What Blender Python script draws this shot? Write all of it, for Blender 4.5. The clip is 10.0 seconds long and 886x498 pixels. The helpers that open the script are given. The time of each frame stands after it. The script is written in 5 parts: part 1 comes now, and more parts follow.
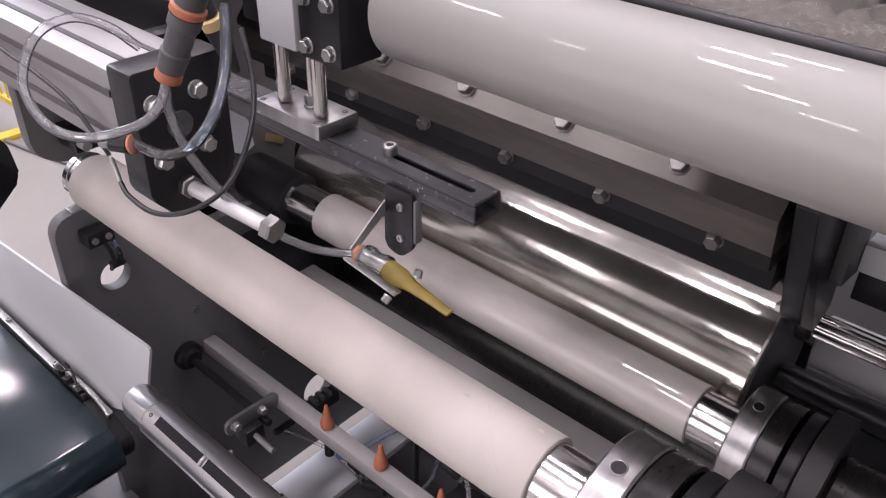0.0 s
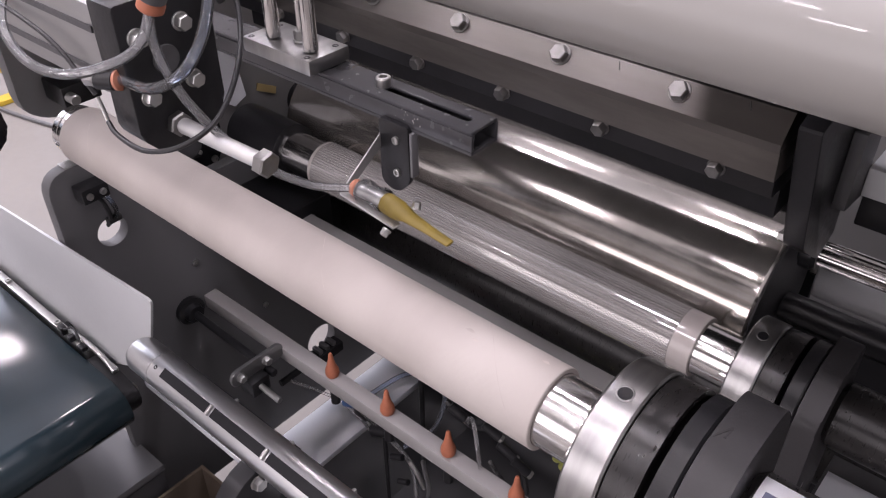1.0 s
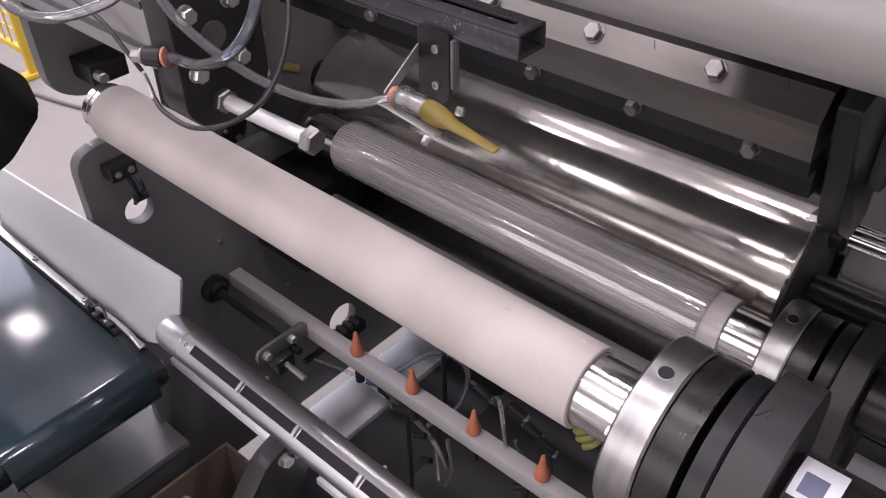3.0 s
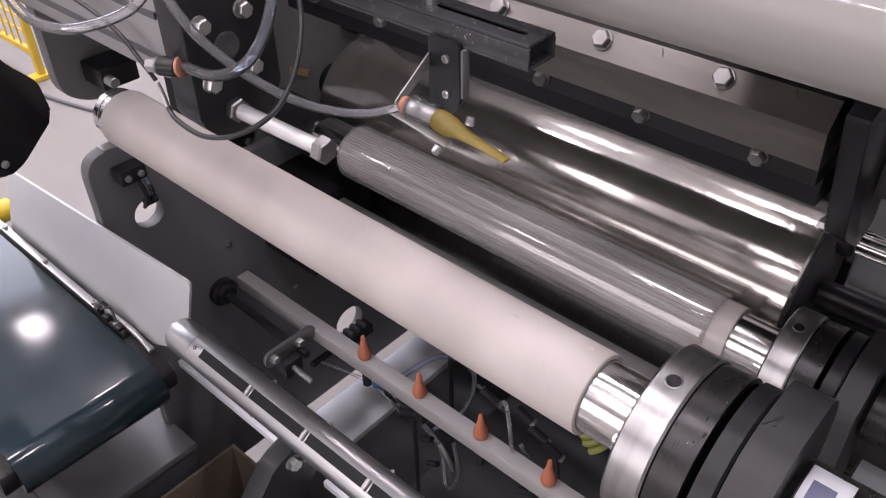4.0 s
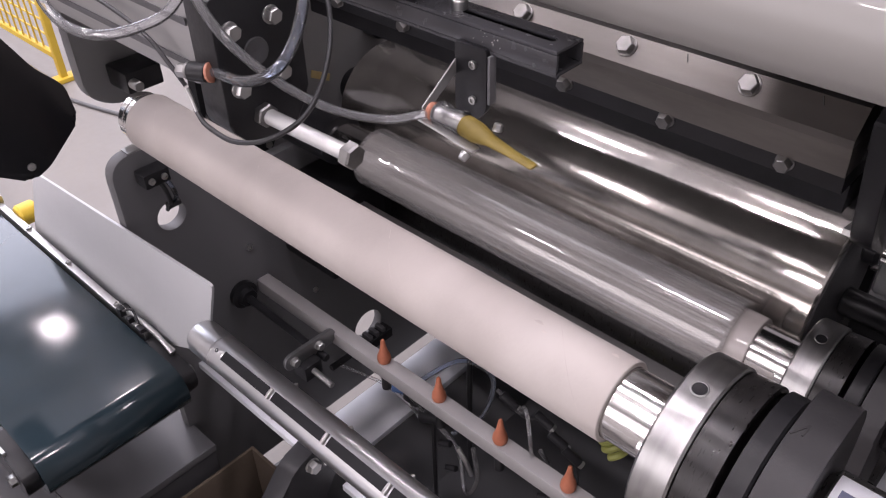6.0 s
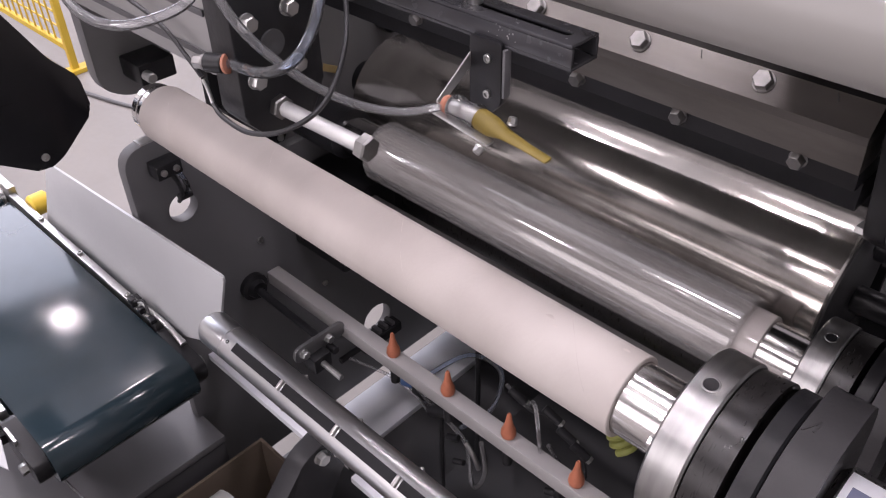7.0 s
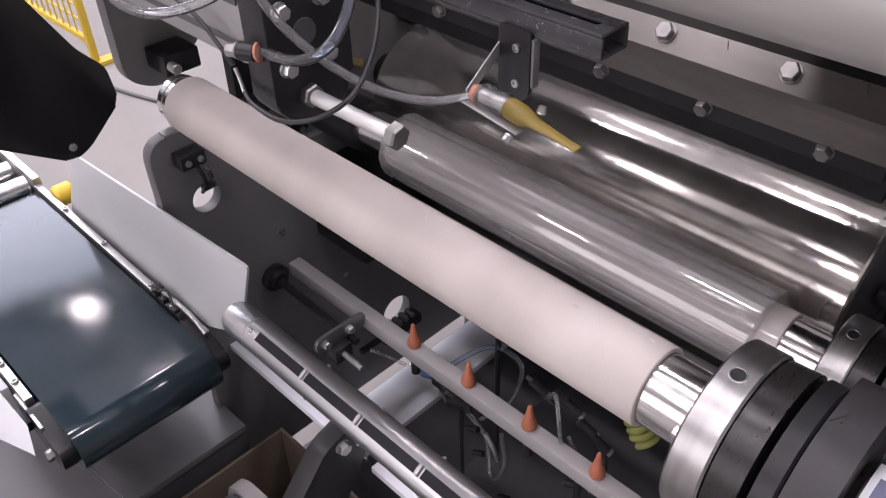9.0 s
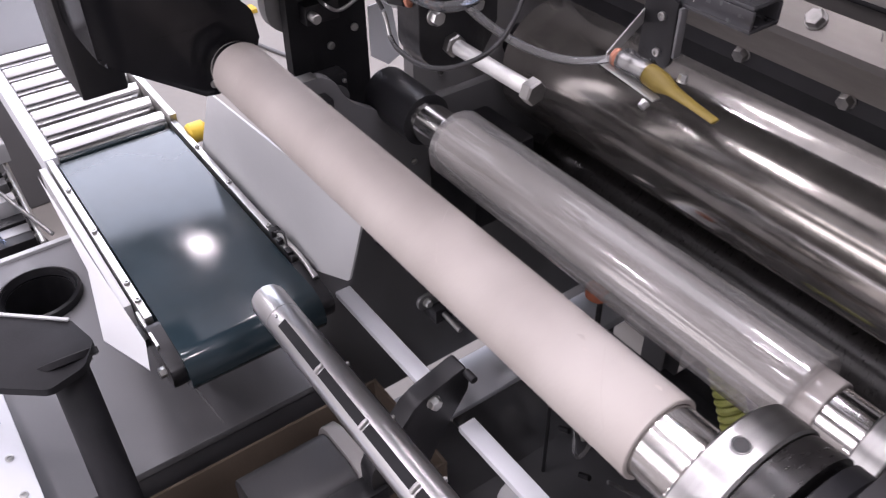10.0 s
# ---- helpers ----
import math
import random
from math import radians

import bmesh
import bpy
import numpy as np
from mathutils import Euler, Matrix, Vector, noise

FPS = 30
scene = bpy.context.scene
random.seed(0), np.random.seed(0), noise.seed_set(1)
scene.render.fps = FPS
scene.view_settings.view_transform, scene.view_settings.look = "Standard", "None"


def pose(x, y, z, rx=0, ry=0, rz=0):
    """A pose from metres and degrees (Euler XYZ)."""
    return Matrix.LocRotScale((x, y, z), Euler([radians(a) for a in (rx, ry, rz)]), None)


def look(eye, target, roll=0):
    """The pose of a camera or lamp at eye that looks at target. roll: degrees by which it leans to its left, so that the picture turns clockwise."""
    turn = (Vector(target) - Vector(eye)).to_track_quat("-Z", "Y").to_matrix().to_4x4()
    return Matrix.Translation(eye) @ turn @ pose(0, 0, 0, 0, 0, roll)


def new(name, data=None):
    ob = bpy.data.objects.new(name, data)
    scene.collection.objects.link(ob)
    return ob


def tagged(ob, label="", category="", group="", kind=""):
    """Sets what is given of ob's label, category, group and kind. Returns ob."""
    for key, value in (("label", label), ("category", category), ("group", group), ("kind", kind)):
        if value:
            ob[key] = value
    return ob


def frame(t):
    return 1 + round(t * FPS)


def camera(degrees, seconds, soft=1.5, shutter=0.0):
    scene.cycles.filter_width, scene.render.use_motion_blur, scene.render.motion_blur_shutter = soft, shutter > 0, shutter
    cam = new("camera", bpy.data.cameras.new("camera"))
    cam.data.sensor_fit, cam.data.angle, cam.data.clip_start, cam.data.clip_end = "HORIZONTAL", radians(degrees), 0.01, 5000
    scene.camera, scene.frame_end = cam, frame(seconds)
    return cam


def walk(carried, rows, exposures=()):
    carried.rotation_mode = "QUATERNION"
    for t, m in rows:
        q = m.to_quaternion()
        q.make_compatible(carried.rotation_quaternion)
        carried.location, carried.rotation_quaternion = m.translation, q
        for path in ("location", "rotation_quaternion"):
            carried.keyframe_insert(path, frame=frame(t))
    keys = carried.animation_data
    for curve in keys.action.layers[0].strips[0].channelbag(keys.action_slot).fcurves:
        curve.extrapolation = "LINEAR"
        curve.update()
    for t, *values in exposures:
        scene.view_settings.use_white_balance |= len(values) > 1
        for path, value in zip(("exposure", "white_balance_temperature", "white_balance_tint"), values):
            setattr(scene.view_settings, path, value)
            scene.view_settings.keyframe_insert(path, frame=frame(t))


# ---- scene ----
cam = camera(56.2, 10.0, soft=1.15, shutter=0.25)
PATH = [
    (0, pose(0.1579, 0.1055, 1.5193, 56.41, -0.99, 42.06)),
    (0.5, pose(0.1600, 0.1087, 1.5127, 54.97, 0.74, 40.81)),
    (1, pose(0.1591, 0.1045, 1.5041, 53.32, 0.69, 40.84)),
    (1.5, pose(0.1579, 0.1051, 1.5025, 52.96, 0.42, 41.11)),
    (2, pose(0.1543, 0.1030, 1.5030, 52.62, 0.71, 41.09)),
    (2.5, pose(0.1493, 0.0960, 1.5020, 52.09, 0.90, 41.34)),
    (4, pose(0.1453, 0.0895, 1.5089, 52.12, 0.93, 42.03)),
    (4.5, pose(0.1455, 0.0900, 1.5092, 52.42, 0.99, 42.32)),
    (5, pose(0.1450, 0.0892, 1.5103, 52.52, 1.16, 42.63)),
    (5.5, pose(0.1449, 0.0886, 1.5108, 52.61, 1.19, 42.79)),
    (6, pose(0.1409, 0.0861, 1.5102, 52.38, 1.27, 43.14)),
    (7.5, pose(0.1394, 0.0823, 1.5101, 52.02, 1.15, 44.33)),
    (8, pose(0.1384, 0.0822, 1.5109, 51.96, 1.32, 44.69)),
    (8.5, pose(0.1389, 0.0801, 1.5099, 51.85, 1.37, 44.72)),
    (9, pose(0.1378, 0.0749, 1.5091, 51.72, 1.53, 44.97)),
    (9.2, pose(0.1400, 0.0719, 1.5078, 51.58, 1.46, 45.36)),
    (9.3, pose(0.1384, 0.0701, 1.5047, 51.70, 1.44, 45.42)),
    (9.4, pose(0.1372, 0.0688, 1.5047, 51.54, 1.58, 45.65)),
    (9.5, pose(0.1384, 0.0663, 1.5061, 51.25, 1.91, 46.19)),
    (9.6, pose(0.1392, 0.0574, 1.5052, 51.15, 2.13, 47.12)),
    (9.7, pose(0.1405, 0.0519, 1.5024, 51.08, 2.46, 48.62)),
    (9.8, pose(0.1447, 0.0500, 1.5036, 50.71, 1.92, 50.94)),
    (9.9, pose(0.1470, 0.0480, 1.5075, 50.17, 0.92, 53.18)),
    (10, pose(0.1430, 0.0560, 1.5040, 50.42, 0.77, 54.46)),
]
walk(cam, PATH, exposures=[(0.0, -0.91, 6400, 26), (8.5, -0.91, 6400, 26), (10.0, -0.90, 6250, 25)])

# ---- light: a factory hall with a grid of high-bay lamps ----
world = bpy.data.worlds.new("hall_air")
scene.world = world
world.use_nodes = True
world.node_tree.nodes["Background"].inputs[0].default_value = (0.76, 0.84, 1.0, 1)
world.node_tree.nodes["Background"].inputs[1].default_value = 0.40


def lamp(name, eye, target, sx, sy, watts, tint):
    d = bpy.data.lights.new(name, "AREA")
    d.shape, d.size, d.size_y, d.energy, d.color = "RECTANGLE", sx, sy, watts, tint
    ob = new(name, d)
    ob.matrix_world = look(eye, target)
    return ob


for ly in (-4.5, -2.4, -0.3, 1.8, 3.9):
    for lx in (-6.3, -3.9, -1.5, 0.9):
        lamp("high_bay_lamp", (lx, ly, 5.5), (lx, ly, 0), 0.42, 0.32, 72, (1.0, 0.97, 0.95))
# overhead fill, added so that the rollers mirror a bright ceiling
lamp("overhead_fill", (-1.2, 0.9, 5.9), (-1.2, 0.9, 0), 8.0, 2.2, 100, (0.93, 0.96, 1.0))
# daylight from high windows in the end wall, and an added broad fill behind the operator
lamp("window_light", (-7.6, 1.3, 3.95), (-0.6, 0.4, 1.2), 5.0, 2.9, 560, (0.82, 0.91, 1.0))
lamp("front_fill", (-0.8, -6.5, 2.2), (-0.5, 0.4, 1.4), 7.0, 3.2, 300, (1.0, 0.97, 0.93))


# ---- materials ----
def mat(name, color, rough=0.5, metal=0.0, vary=0.12, scale=30.0, stretch=(1, 1, 1), bump=0.05, bscale=220.0, coat=0.0,
        rvary=0.1, trans=0.0, alpha=1.0, emit=0.0, dirt_shade=None, pieces=False, ior=1.45):
    m = bpy.data.materials.new(name)
    m.use_nodes = True
    nt, b = m.node_tree, m.node_tree.nodes["Principled BSDF"]
    tc = nt.nodes.new("ShaderNodeTexCoord")
    mp = nt.nodes.new("ShaderNodeMapping")
    mp.inputs["Scale"].default_value = stretch
    nt.links.new(tc.outputs["Object"], mp.inputs[0])
    n1, n2 = nt.nodes.new("ShaderNodeTexNoise"), nt.nodes.new("ShaderNodeTexNoise")
    n1.inputs["Scale"].default_value, n1.inputs["Detail"].default_value = scale, 5
    n2.inputs["Scale"].default_value, n2.inputs["Detail"].default_value = bscale, 3
    for n in (n1, n2):
        nt.links.new(mp.outputs[0], n.inputs["Vector"])
    ramp = nt.nodes.new("ShaderNodeValToRGB")
    lo = tuple(c * (1 - vary) for c in (dirt_shade or color))
    hi = tuple(min(1, c * (1 + vary * 0.7)) for c in color)
    ramp.color_ramp.elements[0].position, ramp.color_ramp.elements[1].position = 0.32, 0.68
    ramp.color_ramp.elements[0].color, ramp.color_ramp.elements[1].color = (*lo, 1), (*hi, 1)
    nt.links.new(n1.outputs["Fac"], ramp.inputs[0])
    nt.links.new(ramp.outputs[0], b.inputs["Base Color"])
    mr = nt.nodes.new("ShaderNodeMapRange")
    mr.inputs["To Min"].default_value, mr.inputs["To Max"].default_value = max(0.02, rough - rvary), min(1, rough + rvary)
    nt.links.new(n2.outputs["Fac"], mr.inputs["Value"])
    nt.links.new(mr.outputs[0], b.inputs["Roughness"])
    b.inputs["Metallic"].default_value = metal
    b.inputs["Coat Weight"].default_value = coat
    b.inputs["IOR"].default_value = ior
    b.inputs["Transmission Weight"].default_value = trans
    b.inputs["Alpha"].default_value = alpha
    if bump:
        bp = nt.nodes.new("ShaderNodeBump")
        bp.inputs["Strength"].default_value, bp.inputs["Distance"].default_value = bump, 0.002
        nt.links.new(n2.outputs["Fac"], bp.inputs["Height"])
        nt.links.new(bp.outputs[0], b.inputs["Normal"])
    if emit:
        b.inputs["Emission Color"].default_value, b.inputs["Emission Strength"].default_value = (*color, 1), emit
    return m


# broad tone bands put the soft shading along the core into its colour
CARD = mat("cardboard", (0.465, 0.43, 0.405), 0.74, vary=0.14, scale=7, stretch=(1, 0.5, 0.5), bump=0.10, bscale=420, dirt_shade=(0.44, 0.395, 0.365))
WRAPPED = mat("film_wrapped_cardboard", (0.44, 0.41, 0.39), 0.55, vary=0.16, scale=9, stretch=(1, 3, 3), bump=0.06, bscale=90, coat=0.8, dirt_shade=(0.40, 0.365, 0.345))
STEEL = mat("ground_steel", (0.62, 0.59, 0.555), 0.14, 0.88, vary=0.18, scale=7, stretch=(4, 1.2, 1.2), bump=0.014, bscale=70, rvary=0.05)
POLISH = mat("polished_steel", (0.68, 0.67, 0.66), 0.16, 1, vary=0.06, scale=22, stretch=(0.3, 4, 4), bump=0.01, bscale=300, rvary=0.05)
MILLED = mat("milled_steel", (0.17, 0.158, 0.147), 0.45, 1, vary=0.18, scale=14, stretch=(0.5, 3, 3), bump=0.05, bscale=160, rvary=0.12)
STRIP = mat("machined_strip_steel", (0.135, 0.127, 0.120), 0.34, 1, vary=0.16, scale=10, stretch=(0.6, 3, 3), bump=0.04, bscale=200, rvary=0.10)
ALU = mat("turned_aluminium", (0.37, 0.37, 0.367), 0.32, 1, vary=0.22, scale=14, stretch=(6, 1, 1), bump=0.03, bscale=260, rvary=0.08)
ANOD = mat("anodised_aluminium", (0.28, 0.28, 0.285), 0.42, 0.85, vary=0.06, scale=12, stretch=(0.2, 2, 2), bump=0.02)
GALV = mat("galvanised_steel", (0.60, 0.60, 0.59), 0.48, 0.8, vary=0.12, scale=50, bump=0.04)
BARREL = mat("brushed_barrel_aluminium", (0.35, 0.35, 0.35), 0.40, 0.75, vary=0.08, scale=12, stretch=(0.2, 2, 2), bump=0.02)
BOLT = mat("dull_bolt_steel", (0.27, 0.265, 0.26), 0.40, 1, vary=0.2, scale=80, bump=0.05)
ZINC = mat("zinc_plated_steel", (0.50, 0.50, 0.49), 0.36, 1, vary=0.12, scale=60, bump=0.04)
BLACK = mat("black_paint", (0.016, 0.016, 0.018), 0.34, vary=0.25, scale=18, bump=0.06, bscale=300)
MATT = mat("matt_black_paint", (0.016, 0.016, 0.018), 0.6, vary=0.25, scale=18, bump=0.06, bscale=300, rvary=0.05)
BLACKGLOSS = mat("glossy_black_sheet", (0.012, 0.012, 0.014), 0.14, vary=0.2, scale=8, bump=0.01)
RUBBER = mat("black_rubber", (0.014, 0.013, 0.013), 0.30, vary=0.3, scale=24, stretch=(5, 1, 1), bump=0.03, bscale=120)
DKGREY = mat("dark_grey_paint", (0.070, 0.070, 0.074), 0.45, vary=0.10, scale=7, bump=0.07, bscale=420)
GREY = mat("grey_powder_coat", (0.145, 0.145, 0.15), 0.5, vary=0.06, scale=5, bump=0.08, bscale=480)
LTGREY = mat("light_grey_sheet", (0.50, 0.51, 0.52), 0.36, vary=0.05, scale=5, bump=0.03, bscale=200)
PANEL = mat("grey_panel_paint", (0.24, 0.235, 0.235), 0.5, vary=0.08, scale=5, bump=0.06, bscale=400)
RAIL = mat("grey_rail_plastic", (0.34, 0.33, 0.325), 0.42, vary=0.08, scale=12, stretch=(0.3, 2, 2), bump=0.03)
WHITE = mat("white_roller_cover", (0.285, 0.278, 0.262), 0.42, vary=0.03, scale=7, stretch=(0.4, 1, 1), bump=0.03, bscale=40, coat=0.3, rvary=0.05)
WHITEP = mat("white_panel", (0.72, 0.74, 0.78), 0.4, vary=0.05, scale=5, bump=0.03)
BELT = mat("teal_belt", (0.016, 0.027, 0.034), 0.11, vary=0.35, scale=9, bump=0.01, bscale=24, coat=0.0, dirt_shade=(0.024, 0.040, 0.048), rvary=0.08)
ORANGE = mat("orange_rubber", (0.42, 0.14, 0.075), 0.5, vary=0.15, scale=60, bump=0.03)
RED = mat("red_release_ring", (0.46, 0.19, 0.12), 0.4, vary=0.1, scale=60, bump=0.0)
YELLOW = mat("yellow_paint", (0.70, 0.48, 0.05), 0.45, vary=0.1, scale=8, bump=0.03)
NOZZLE = mat("yellow_nozzle_plastic", (0.185, 0.132, 0.020), 0.55, vary=0.18, scale=70, bump=0.04, bscale=300)
COIL = mat("lime_coil_hose", (0.36, 0.38, 0.11), 0.4, vary=0.1, scale=40, bump=0.0)
BRASS = mat("brass_tag", (0.55, 0.42, 0.20), 0.45, 0.3, vary=0.15, scale=40)
CABLE = mat("black_cable", (0.020, 0.020, 0.022), 0.4, vary=0.2, scale=50, bump=0.0)
BLUE = mat("blue_fitting", (0.05, 0.10, 0.22), 0.4, vary=0.1, scale=50, bump=0.0)
CARTON = mat("brown_carton", (0.13, 0.10, 0.075), 0.8, vary=0.12, scale=10, bump=0.08)
CONCRETE = mat("concrete_floor", (0.255, 0.24, 0.225), 0.55, vary=0.10, scale=2.0, bump=0.08, bscale=40)
HALLWALL = mat("hall_wall_paint", (0.80, 0.80, 0.79), 0.7, vary=0.06, scale=1.0, bump=0.05, bscale=20)
CEIL = mat("hall_ceiling", (0.80, 0.80, 0.80), 0.8, vary=0.1, scale=1.0, bump=0.05, bscale=20)
COVER = mat("mid_grey_cover_paint", (0.145, 0.145, 0.152), 0.45, vary=0.06, scale=5, bump=0.06, bscale=400)
ARM = mat("charcoal_paint", (0.035, 0.034, 0.036), 0.5, vary=0.10, scale=9, bump=0.06, bscale=420)
BARPAINT = mat("satin_black_bar", (0.050, 0.050, 0.055), 0.24, vary=0.25, scale=14, bump=0.03, bscale=160)
TUBE = mat("brushed_tube", (0.52, 0.52, 0.525), 0.33, 1, vary=0.10, scale=16, stretch=(0.3, 5, 5), bump=0.02, bscale=260, rvary=0.10)
WEB = mat("crumpled_dark_film", (0.42, 0.38, 0.35), 0.24, 0.8, vary=0.4, scale=9, bump=0.0)
STAIN = mat("cardboard_scuff", (0.50, 0.455, 0.425), 0.8, vary=0.2, scale=90)
CHALK = mat("dark_marker", (0.03, 0.03, 0.03), 0.7, vary=0.1)
BLUEPRINT = mat("blue_print", (0.13, 0.14, 0.22), 0.5, vary=0.05)


for m_, level in ((MATT, 0.2), (BLACKGLOSS, 0.35), (BLACK, 0.4), (STAIN, 0.3), (BELT, 0.36)):
    m_.node_tree.nodes["Principled BSDF"].inputs["Specular IOR Level"].default_value = level


def clear_plastic(name, tint, share, rough):
    """Thin clear plastic: mostly see-through with a glossy skin."""
    m = bpy.data.materials.new(name)
    m.use_nodes = True
    nt = m.node_tree
    nt.nodes.clear()
    out = nt.nodes.new("ShaderNodeOutputMaterial")
    mix, add = nt.nodes.new("ShaderNodeMixShader"), nt.nodes.new("ShaderNodeMixShader")
    tr, gl, df = nt.nodes.new("ShaderNodeBsdfTransparent"), nt.nodes.new("ShaderNodeBsdfGlossy"), nt.nodes.new("ShaderNodeBsdfDiffuse")
    fr = nt.nodes.new("ShaderNodeFresnel")
    fr.inputs[0].default_value = 1.5
    tr.inputs[0].default_value = (*tint, 1)
    gl.inputs["Roughness"].default_value = rough
    df.inputs[0].default_value = (0.86, 0.87, 0.89, 1)
    mix.inputs[0].default_value = share
    nt.links.new(tr.outputs[0], mix.inputs[1])
    nt.links.new(df.outputs[0], mix.inputs[2])
    nt.links.new(fr.outputs[0], add.inputs[0])
    nt.links.new(mix.outputs[0], add.inputs[1])
    nt.links.new(gl.outputs[0], add.inputs[2])
    nt.links.new(add.outputs[0], out.inputs[0])
    return m


HOSE = clear_plastic("clear_hose", (0.97, 0.97, 0.98), 0.14, 0.04)
HOSEBLUE = clear_plastic("bluish_clear_hose", (0.72, 0.80, 0.94), 0.06, 0.06)
CLEAR = clear_plastic("clear_acrylic", (0.90, 0.90, 0.90), 0.06, 0.05)


def film_material(name, share):
    """Stretch film in many layers: grey translucent, streaked along the roll, glossy."""
    m = bpy.data.materials.new(name)
    m.use_nodes = True
    nt = m.node_tree
    b = nt.nodes["Principled BSDF"]
    tc, mp = nt.nodes.new("ShaderNodeTexCoord"), nt.nodes.new("ShaderNodeMapping")
    mp.inputs["Scale"].default_value = (5.0, 120, 120)
    nt.links.new(tc.outputs["Object"], mp.inputs[0])
    n = nt.nodes.new("ShaderNodeTexNoise")
    n.inputs["Scale"].default_value, n.inputs["Detail"].default_value = 1.0, 4
    nt.links.new(mp.outputs[0], n.inputs["Vector"])
    ramp = nt.nodes.new("ShaderNodeValToRGB")
    ramp.color_ramp.elements[0].position, ramp.color_ramp.elements[1].position = 0.35, 0.72
    ramp.color_ramp.elements[0].color, ramp.color_ramp.elements[1].color = (0.40, 0.39, 0.385, 1), (0.66, 0.65, 0.645, 1)
    nt.links.new(n.outputs["Fac"], ramp.inputs[0])
    nt.links.new(ramp.outputs[0], b.inputs["Base Color"])
    b.inputs["Roughness"].default_value = 0.09
    b.inputs["Metallic"].default_value = 0.30
    b.inputs["IOR"].default_value = 2.1
    b.inputs["Coat Weight"].default_value = 1.0
    b.inputs["Coat Roughness"].default_value = 0.05
    bp = nt.nodes.new("ShaderNodeBump")
    bp.inputs["Strength"].default_value, bp.inputs["Distance"].default_value = 0.09, 0.0010
    nt.links.new(n.outputs["Fac"], bp.inputs["Height"])
    nt.links.new(bp.outputs[0], b.inputs["Normal"])
    mr = nt.nodes.new("ShaderNodeMapRange")
    mr.inputs["To Min"].default_value, mr.inputs["To Max"].default_value = share - 0.16, share + 0.16
    nt.links.new(n.outputs["Fac"], mr.inputs["Value"])
    nt.links.new(mr.outputs[0], b.inputs["Alpha"])
    return m


FILM = film_material("stretch_film_layers", 0.46)

# ---- mesh helpers ----
BASE = {}


def thing(name, base, label, category, group="", kind=""):
    ob = new(name)
    ob.empty_display_size = 0.02
    ob.location = base
    BASE[ob.name] = Vector(base)
    return tagged(ob, label, category, group, kind)


def smooth(me, angle=30):
    me.polygons.foreach_set("use_smooth", [True] * len(me.polygons))
    me.set_sharp_from_angle(angle=radians(angle))


def part(name, bm, material, parent, label=""):
    base = BASE[parent.name]
    bmesh.ops.recalc_face_normals(bm, faces=bm.faces)
    bmesh.ops.translate(bm, verts=bm.verts, vec=-base)
    me = bpy.data.meshes.new(name)
    bm.to_mesh(me)
    bm.free()
    me.materials.append(material)
    smooth(me)
    ob = new(name, me)
    ob.parent = parent
    BASE[ob.name] = base
    return tagged(ob, label)


def solo(name, bm, material, base, label, category, group="", kind=""):
    bmesh.ops.recalc_face_normals(bm, faces=bm.faces)
    bmesh.ops.translate(bm, verts=bm.verts, vec=-Vector(base))
    me = bpy.data.meshes.new(name)
    bm.to_mesh(me)
    bm.free()
    me.materials.append(material)
    smooth(me)
    ob = new(name, me)
    ob.location = base
    BASE[ob.name] = Vector(base)
    return tagged(ob, label, category, group, kind)


def B():
    return bmesh.new()


def bevel(bm, geom_edges, w, seg=2):
    bmesh.ops.bevel(bm, geom=list(geom_edges), offset=w, segments=seg, profile=0.6, affect="EDGES", clamp_overlap=True)


def box(x0, x1, y0, y1, z0, z1, bev=0.0012, bm=None):
    bm = bm or B()
    r = bmesh.ops.create_cube(bm, size=1)
    vs = r["verts"]
    for v in vs:
        v.co = Vector(((x0 + x1) / 2 + v.co.x * (x1 - x0), (y0 + y1) / 2 + v.co.y * (y1 - y0), (z0 + z1) / 2 + v.co.z * (z1 - z0)))
    if bev:
        bevel(bm, {e for v in vs for e in v.link_edges}, bev)
    return bm


def frame_of(d):
    d = Vector(d).normalized()
    u = d.cross(Vector((0, 0, 1)) if abs(d.z) < 0.9 else Vector((1, 0, 0))).normalized()
    return d, u, d.cross(u)


def lathe(p0, d, profile, seg=48, bm=None, closed=True):
    """A turned body: profile rows of (distance along d from p0, radius)."""
    bm = bm or B()
    p0 = Vector(p0)
    d, u, w = frame_of(d)
    rings = []
    for s, r in profile:
        rings.append([bm.verts.new(p0 + d * s + (u * math.cos(a) + w * math.sin(a)) * max(r, 1e-5)) for a in (2 * math.pi * i / seg for i in range(seg))])
    for a, b in zip(rings, rings[1:]):
        for i in range(seg):
            bm.faces.new((a[i], a[(i + 1) % seg], b[(i + 1) % seg], b[i]))
    if closed:
        bm.faces.new(rings[0][::-1])
        bm.faces.new(rings[-1])
    return bm


def rod(p0, p1, r, seg=24, bm=None, ch=None):
    L = (Vector(p1) - Vector(p0)).length
    ch = min(r * 0.15, L * 0.2) if ch is None else ch
    return lathe(p0, Vector(p1) - Vector(p0), [(0, r - ch), (ch, r), (L - ch, r), (L, r - ch)], seg, bm)


